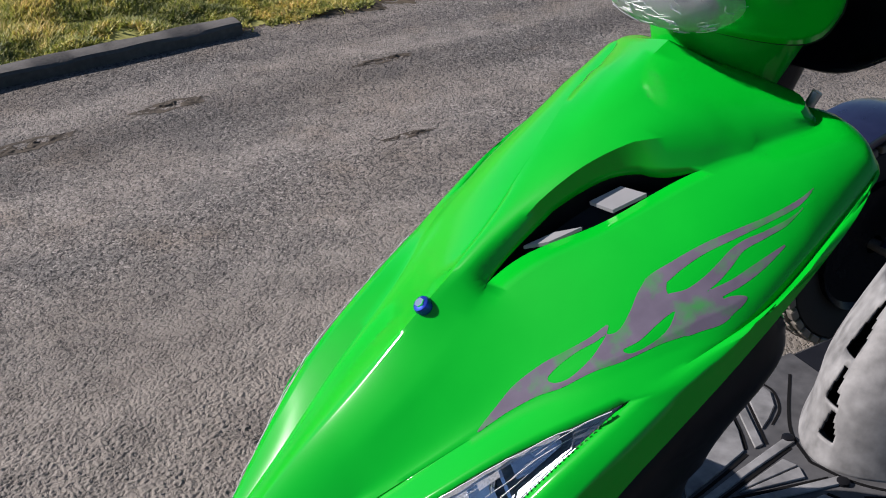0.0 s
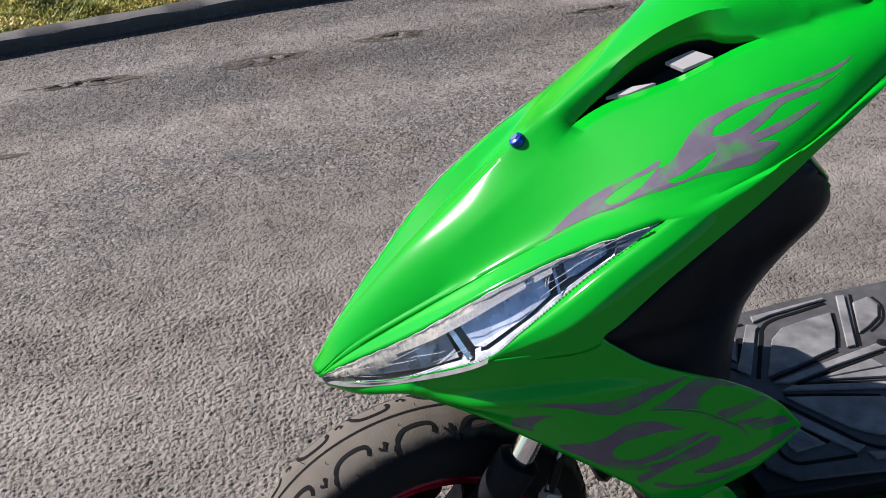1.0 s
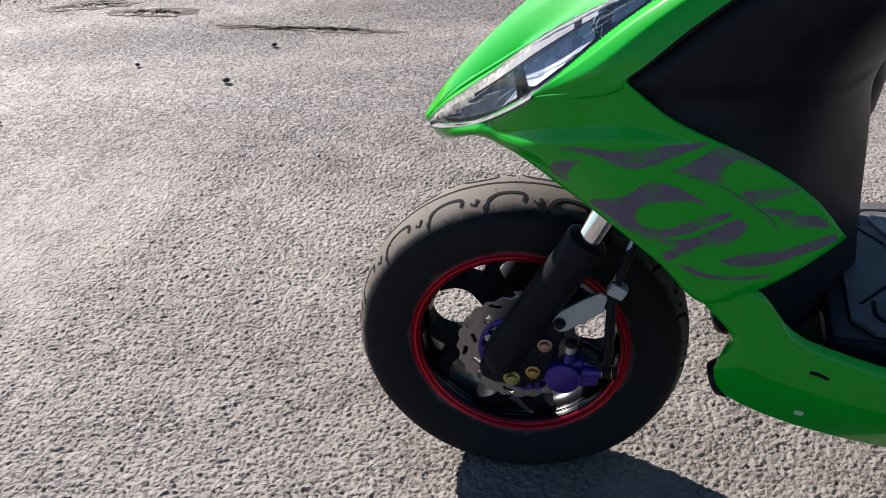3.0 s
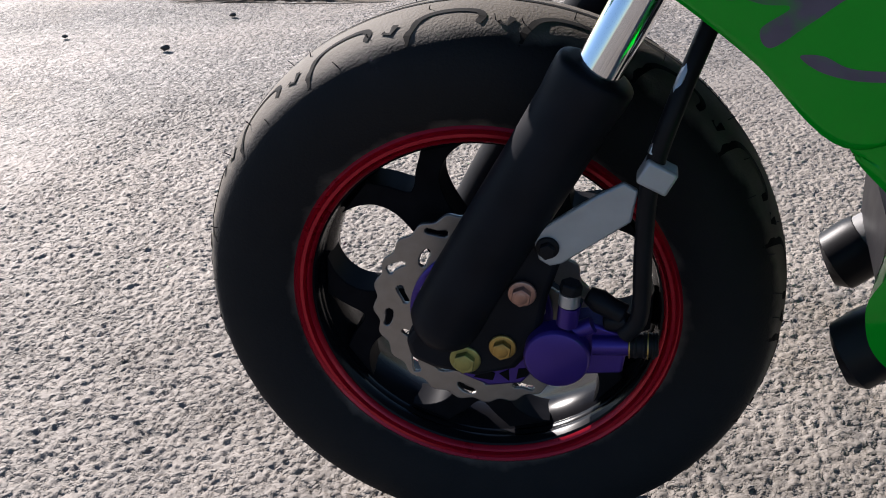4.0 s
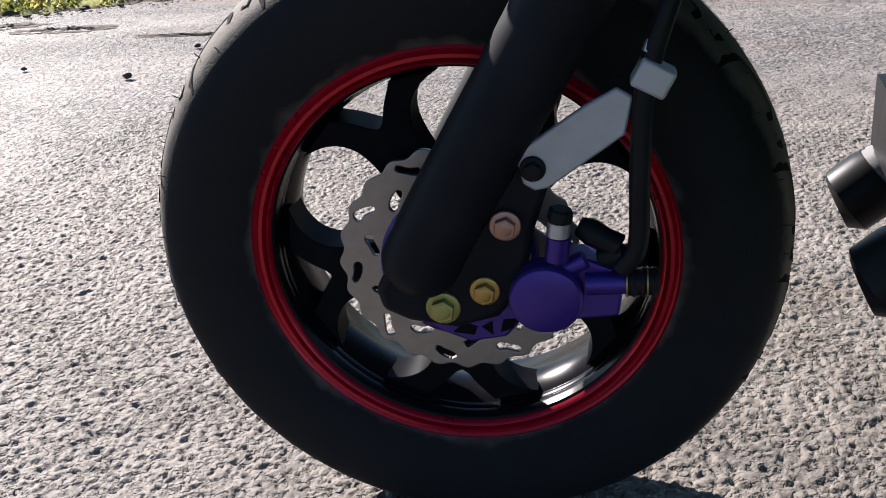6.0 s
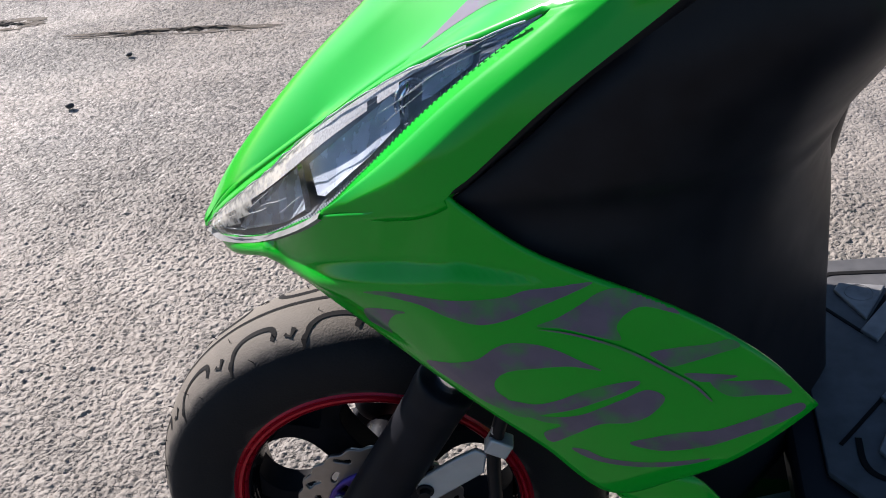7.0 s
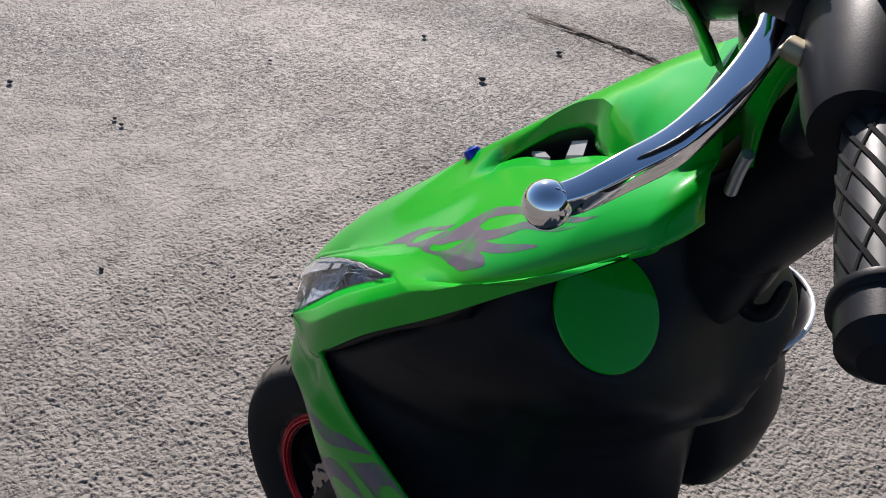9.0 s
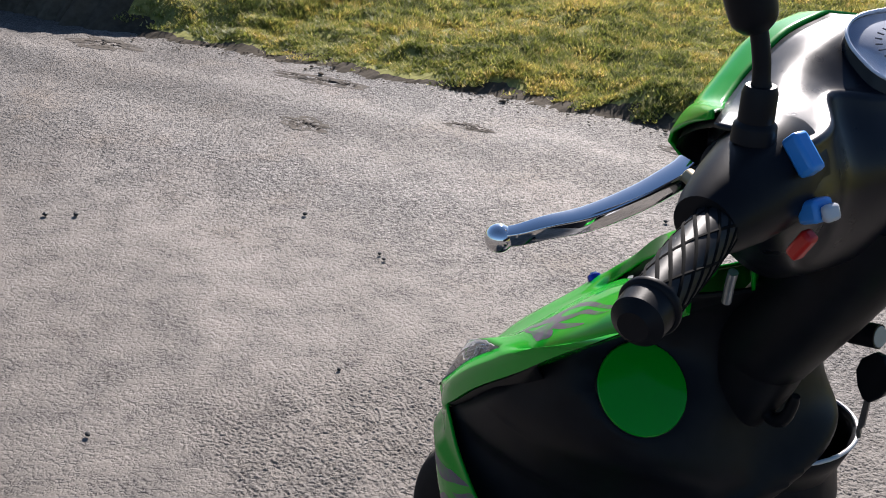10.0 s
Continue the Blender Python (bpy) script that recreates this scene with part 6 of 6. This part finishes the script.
def decal(panel, tongues, material, name, label, holes=(), lift=0.00015, step=0.0011, tilt=0.0):
    """A thin film cut from overlapping tongues, laid on the outer face of a panel seen from the side, or from the side and above by tilt."""
    inward, upward = Vector((0, math.cos(tilt), -math.sin(tilt))), Vector((0, math.sin(tilt), math.cos(tilt)))
    tree = BVHTree.FromObject(panel, bpy.context.evaluated_depsgraph_get())
    curve = lambda o, k: np.array([(q.x, q.z) for q in spline([(x, 0, z) for x, z in o], len(o) * k, closed=True)])  # noqa: E731
    adds, cuts = [curve(o, 10) for o in tongues], [curve(o, 10) for o in holes]
    lo, hi = np.concatenate(adds).min(0) - 2 * step, np.concatenate(adds).max(0) + 2 * step
    gx, gz = np.meshgrid(np.arange(lo[0], hi[0], step), np.arange(lo[1], hi[1], step))

    def covered(x, z):
        got = np.zeros(x.shape, bool)
        for r in adds:
            got |= inside(x, z, r)
        for r in cuts:
            got &= ~inside(x, z, r)
        return got

    cell = covered(gx[:-1, :-1] + step / 2, gz[:-1, :-1] + step / 2)
    rim = np.concatenate([curve(o, 60) for o in list(tongues) + list(holes)])
    bm, verts = bmesh.new(), {}

    def corner(i, j):
        if (i, j) not in verts:
            x, z = gx[i, j], gz[i, j]
            near = cell[max(0, i - 1):i + 1, max(0, j - 1):j + 1]
            if not near.all():
                k = np.argmin((rim[:, 0] - x) ** 2 + (rim[:, 1] - z) ** 2)
                if math.hypot(rim[k, 0] - x, rim[k, 1] - z) < 0.85 * step:
                    x, z = rim[k]
            hit, normal, _, _ = tree.ray_cast(Vector((x, 0, 0)) + upward * z - inward, inward)
            verts[i, j] = None if hit is None or hit.y > -0.02 else bm.verts.new(hit + normal * (lift if normal.dot(inward) < 0 else -lift))
        return verts[i, j]

    for i, j in np.argwhere(cell):
        quad = [corner(i, j), corner(i, j + 1), corner(i + 1, j + 1), corner(i + 1, j)]
        if None not in quad:
            bm.faces.new(quad)
    part(name, bm, material, panel, label)


bpy.context.view_layer.update()
# lower flames on the apron
decal(APRON, [[(0.062, 0.569), (0.083, 0.577), (0.11, 0.582), (0.141, 0.587), (0.164, 0.592), (0.176, 0.597), (0.195, 0.600), (0.217, 0.604), (0.204, 0.596), (0.183, 0.585), (0.163, 0.574), (0.145, 0.568), (0.126, 0.570), (0.106, 0.574), (0.083, 0.572)]], FLAME, "flame_decal", "grey flame decal")
decal(APRON, [[(0.182, 0.571), (0.195, 0.578), (0.21, 0.589), (0.22, 0.597), (0.233, 0.601), (0.252, 0.596), (0.268, 0.585), (0.248, 0.589), (0.237, 0.584), (0.231, 0.574), (0.233, 0.564), (0.217, 0.566), (0.198, 0.570)]], FLAME, "flame_decal", "grey flame decal")
decal(APRON, [[(0.251, 0.556), (0.267, 0.561), (0.284, 0.564), (0.297, 0.568), (0.303, 0.563), (0.29, 0.557), (0.274, 0.550), (0.263, 0.546), (0.255, 0.551)]], FLAME, "flame_decal", "grey flame decal")
decal(APRON, [[(0.271, 0.541), (0.283, 0.542), (0.303, 0.541), (0.291, 0.5365), (0.280, 0.5355)]], FLAME, "flame_decal", "grey flame decal")
decal(APRON, [[(0.287, 0.536), (0.304, 0.537), (0.321, 0.538), (0.329, 0.535), (0.335, 0.527), (0.316, 0.526), (0.298, 0.525)]], FLAME, "flame_decal", "grey flame decal")
decal(APRON, [[(0.059, 0.549), (0.077, 0.558), (0.093, 0.562), (0.083, 0.554), (0.076, 0.541), (0.077, 0.531), (0.066, 0.531), (0.058, 0.534)]], FLAME, "flame_decal", "grey flame decal")
decal(APRON, [[(0.101, 0.515), (0.123, 0.527), (0.14, 0.536), (0.154, 0.550), (0.166, 0.556), (0.182, 0.556), (0.195, 0.552), (0.209, 0.545), (0.221, 0.539), (0.202, 0.540), (0.182, 0.536), (0.162, 0.530), (0.152, 0.520), (0.151, 0.509), (0.160, 0.500), (0.166, 0.487), (0.144, 0.492), (0.125, 0.503)],
              [(0.150, 0.500), (0.164, 0.501), (0.177, 0.501), (0.192, 0.508), (0.208, 0.519), (0.224, 0.527), (0.242, 0.533), (0.244, 0.530), (0.233, 0.521), (0.218, 0.511), (0.202, 0.501), (0.185, 0.493), (0.168, 0.485), (0.155, 0.489)],
              [(0.162, 0.490), (0.185, 0.490), (0.205, 0.496), (0.22, 0.506), (0.234, 0.516), (0.249, 0.526), (0.260, 0.520), (0.251, 0.504), (0.238, 0.495), (0.219, 0.490), (0.202, 0.476), (0.186, 0.463), (0.181, 0.472), (0.193, 0.483), (0.180, 0.484)]], FLAME, "flame_decal", "forked grey flame decal")
decal(APRON, [[(0.238, 0.475), (0.254, 0.484), (0.272, 0.491), (0.290, 0.495), (0.310, 0.505), (0.329, 0.515), (0.341, 0.519), (0.344, 0.514), (0.331, 0.504), (0.312, 0.494), (0.292, 0.482), (0.274, 0.475), (0.255, 0.471)]], FLAME, "flame_decal", "grey flame decal")
decal(APRON, [[(0.199, 0.460), (0.209, 0.461), (0.221, 0.456), (0.240, 0.456), (0.262, 0.460), (0.290, 0.468), (0.275, 0.459), (0.249, 0.452), (0.226, 0.450), (0.209, 0.453)]], FLAME, "flame_decal", "grey flame decal")
# upper flames on the hood
decal(HOOD, [[(0.1062, 0.4753), (0.1261, 0.4904), (0.1423, 0.5017), (0.1636, 0.5107), (0.1829, 0.5153), (0.1975, 0.5189), (0.2119, 0.5245), (0.2082, 0.5173), (0.2158, 0.5177), (0.2278, 0.5287), (0.2394, 0.5418), (0.2513, 0.5508), (0.2594, 0.5474), (0.2537, 0.5338), (0.259, 0.526), (0.2696, 0.5261), (0.2815, 0.5165), (0.2914, 0.5091), (0.2764, 0.4981), (0.2602, 0.4971), (0.2444, 0.4975), (0.2322, 0.4971), (0.2073, 0.4936), (0.1874, 0.4927), (0.1665, 0.4884), (0.1506, 0.4877), (0.1301, 0.483), (0.1165, 0.4783)],
             [(0.2468, 0.5489), (0.2688, 0.5561), (0.2898, 0.5609), (0.3099, 0.5632), (0.3341, 0.5653), (0.3558, 0.5695), (0.3702, 0.575), (0.3551, 0.565), (0.3331, 0.5603), (0.3099, 0.5568), (0.2872, 0.5531), (0.2696, 0.5472), (0.2574, 0.5414), (0.246, 0.5374)],
             [(0.2513, 0.5315), (0.2647, 0.5313), (0.2779, 0.5358), (0.2912, 0.543), (0.3027, 0.5498), (0.3139, 0.5536), (0.3285, 0.555), (0.348, 0.559), (0.3603, 0.5647), (0.3431, 0.554), (0.3252, 0.5493), (0.3095, 0.5456), (0.2967, 0.5365), (0.2846, 0.5289), (0.2719, 0.5236), (0.2566, 0.5189)],
             [(0.2633, 0.5216), (0.2783, 0.525), (0.2929, 0.5274), (0.3109, 0.533), (0.3358, 0.5401), (0.3169, 0.5284), (0.2983, 0.5209), (0.2825, 0.5171), (0.2682, 0.5119)],
             [(0.2629, 0.5139), (0.2768, 0.514), (0.2872, 0.5154), (0.2962, 0.511), (0.2882, 0.5042), (0.277, 0.5008), (0.261, 0.4973), (0.2486, 0.4985)]], FLAME, "flame_decal", "forked violet-grey flame decal",
      holes=[[(0.1626, 0.4991), (0.1735, 0.506), (0.1871, 0.5115), (0.1995, 0.5144), (0.2074, 0.5172), (0.1953, 0.5062), (0.1837, 0.4987), (0.1722, 0.4934), (0.1638, 0.4937)],
             [(0.2107, 0.5018), (0.2227, 0.5048), (0.2368, 0.5122), (0.2469, 0.5168), (0.251, 0.5173), (0.2422, 0.507), (0.2292, 0.5003), (0.2144, 0.4973)]], tilt=0.7)
# thin dark strip laid on the apron, painting the shade along its crease
decal(APRON, [[(0.181, 0.5690), (0.198, 0.5682), (0.217, 0.5645), (0.232, 0.5600), (0.247, 0.5530), (0.262, 0.5440), (0.278, 0.5335), (0.288, 0.5220), (0.2872, 0.5210), (0.2765, 0.5320), (0.261, 0.5422), (0.246, 0.5512), (0.231, 0.5582), (0.216, 0.5630), (0.198, 0.5668)]], FLAME, "crease_shade", "dark strip put on the apron for the shade along a crease", lift=0.0009, step=0.0007)


BELLY = [o for o in SCOOTER.children if o.name.startswith("belly_panel")][0]
decal(BELLY, [[(0.336, 0.271), (0.340, 0.270), (0.344, 0.271), (0.345, 0.275), (0.344, 0.279), (0.340, 0.280), (0.336, 0.279), (0.335, 0.275)]], WHITE, "sticker", "small white sticker", step=0.0012)
decal(BELLY, [[(0.343, 0.345), (0.352, 0.343), (0.362, 0.338), (0.361, 0.335), (0.351, 0.339), (0.342, 0.341)]], GROOVE, "panel_clip", "dark panel clip", step=0.0012)


# ---- a second vehicle behind the scooter ----
def build_neighbour():
    bike = thing("parked_motorbike", "parked dark blue motorbike with a knobbly tyre on the asphalt", "motorbike", (1.36, 0.565, 0))
    c = Vector((0, 0, 0.235))
    bm = bmesh.new()
    turned(bm, [(0.14, -0.046), (0.18, -0.060), (0.208, -0.057), (0.220, -0.038), (0.225, 0), (0.220, 0.038), (0.208, 0.057), (0.18, 0.060), (0.14, 0.046)], c, 60)
    wheel = part("tyre", bm, RUBBER, bike, "black knobbly tyre")
    bm = bmesh.new()
    turned(bm, [(0.02, -0.05), (0.13, -0.05), (0.142, -0.062), (0.142, 0.062), (0.13, 0.05), (0.02, 0.05)], c, 40)
    part("wheel", bm, RIMBLACK, bike, "black wheel")
    bm = bmesh.new()
    block(bm, (0, 0, 0), (0.026, 0.0175, 0.016))
    bmesh.ops.bevel(bm, geom=bm.edges[:], offset=0.002, segments=1, affect="EDGES")
    first = part("knob", bm, DUSTY, wheel, smooth=False)
    for k in range(40):
        for row, y in enumerate((-0.052, -0.03, -0.009, 0.012, 0.033, 0.053)):
            a = math.tau * (k + 0.5 * (row % 2)) / 40
            r = 0.228 - 0.9 * abs(y) ** 1.6
            m = Matrix.Translation(c) @ Matrix.Rotation(-a, 4, "Y") @ Matrix.Translation((r, y, 0)) @ Matrix.Rotation(radians(90), 4, "Y")
            ob = first if k == 0 and row == 0 else first.copy()
            if ob is not first:
                scene.collection.objects.link(ob)
            ob.parent, ob.matrix_basis = wheel, m
    def guard(a0, a1):
        rows = []
        for i in range(13):
            a = radians(a0 + (a1 - a0) * i / 12)
            rows.append([c + Vector((r * math.cos(a), y, r * math.sin(a))) for y, r in ((-0.072, 0.25), (-0.066, 0.262), (-0.04, 0.268), (0, 0.27), (0.04, 0.268), (0.066, 0.262), (0.072, 0.25))])
        bm = bmesh.new()
        sheet(bm, rows)
        return bm

    shade = thicken(part("mudguard", guard(152, 40), NAVY, bike, "dark blue front mudguard"), 0.004)
    # the sun's reflection on the blue guard's lower end, put in as white
    thicken(part("mudguard_glare", guard(169, 152), WHITE, shade, "lower end of the mudguard, its sun reflection painted white"), 0.004)
    bm = bmesh.new()
    bead(bm, (0.52, 0, 0.56), (0.30, 0.11, 0.10), 28, Matrix.Rotation(radians(-12), 3, "Y"))
    tube(bm, [(0, -0.085, 0.235), (0.25, -0.085, 0.52)], 0.02, 14)
    tube(bm, [(0, 0.085, 0.235), (0.25, 0.085, 0.52)], 0.02, 14)
    part("bodywork", bm, NAVY, bike, "dark blue bodywork")
    bm = bmesh.new()
    tube(bm, [(0, -0.12, 0.235), (0, 0.12, 0.235)], 0.012, 12)
    part("axle", bm, STEEL, bike, "steel axle")


build_neighbour()


# ---- mud and loose stones on the asphalt ----
def mud_patch(at, length, width, turn, seed, high=0.005):
    bm = bmesh.new()
    rows = []
    for i in range(15):
        f = i / 14
        row = []
        for k in range(72):
            a = math.tau * k / 72
            q = Vector((math.cos(a), math.sin(a), 0))
            rag = 1 + 0.45 * noise.noise(q * 1.6 + Vector((seed, 0, 0))) + 0.28 * noise.noise(q * 5 + Vector((0, seed, 0)))
            p = Vector((q.x * length / 2 * rag * f, q.y * width / 2 * rag * f, 0))
            p.z = -0.003 + high * (1 - f ** 3) * (-0.1 + 1.8 * noise.noise(p * 30 + Vector((seed, 1, 2))) + 1.3 * noise.noise(p * 110))
            row.append(p)
        rows.append(row)
    sheet(bm, rows, closed=True)
    bmesh.ops.remove_doubles(bm, verts=bm.verts, dist=0.0002)
    ob = part("mud_patch", bm, MUD, None)
    ob.matrix_basis = Matrix.Translation((*at, 0)) @ Matrix.Rotation(radians(turn), 4, "Z")
    return tagged(ob, "thin ragged patch of dried mud on the asphalt", "mud", "mud patches")


for k, (at, long, wide, turn) in enumerate((((0.48, 2.545), 0.26, 0.07, 8), ((0.0, 2.44), 0.26, 0.09, 10), ((-0.57, 2.41), 0.3, 0.06, 5), ((1.256, 2.6), 0.22, 0.05, 4), ((1.03, 1.95), 0.16, 0.035, 3),
                                            ((-1.02, 1.895), 0.62, 0.05, 1), ((-1.62, 2.0), 0.34, 0.10, 8), ((-1.9, 2.05), 0.3, 0.12, 25), ((-2.75, 0.74), 0.24, 0.13, 20), ((-4.2, 0.28), 0.4, 0.2, 40), ((-2.5, 1.36), 0.2, 0.08, 35), ((-3.3, 1.05), 0.5, 0.12, 38))):
    mud_patch(at, long, wide, turn, k * 3.7)


# ---- loose stones ----
def pebble(at, size):
    bm = bmesh.new()
    bmesh.ops.create_icosphere(bm, subdivisions=2, radius=1)
    for v in bm.verts:
        v.co *= 1 + 0.35 * noise.noise(v.co * 1.4 + Vector(at) * 7)
        v.co = Vector((v.co.x * size, v.co.y * size * 0.8, v.co.z * size * 0.6))
    ob = part("pebble", bm, PEBBLE, None)
    ob.location = (*at[:2], size * 0.35)
    return tagged(ob, "small dark loose stone on the asphalt", "stone", "loose stones")


for q in (((-1.088, 1.396, 0), 0.012), ((-1.07, 1.715, 0), 0.010), ((-1.523, 0.501, 0), 0.007), ((-1.411, 1.485, 0), 0.008), ((-1.559, 1.017, 0), 0.006), ((-2.15, -0.34, 0), 0.010), ((-2.118, -0.254, 0), 0.010), ((-1.877, 0.403, 0), 0.009), ((-1.483, 0.496, 0), 0.007), ((-0.93, -0.45, 0), 0.007), ((-0.968, 0.137, 0), 0.006)):
    pebble(*q)
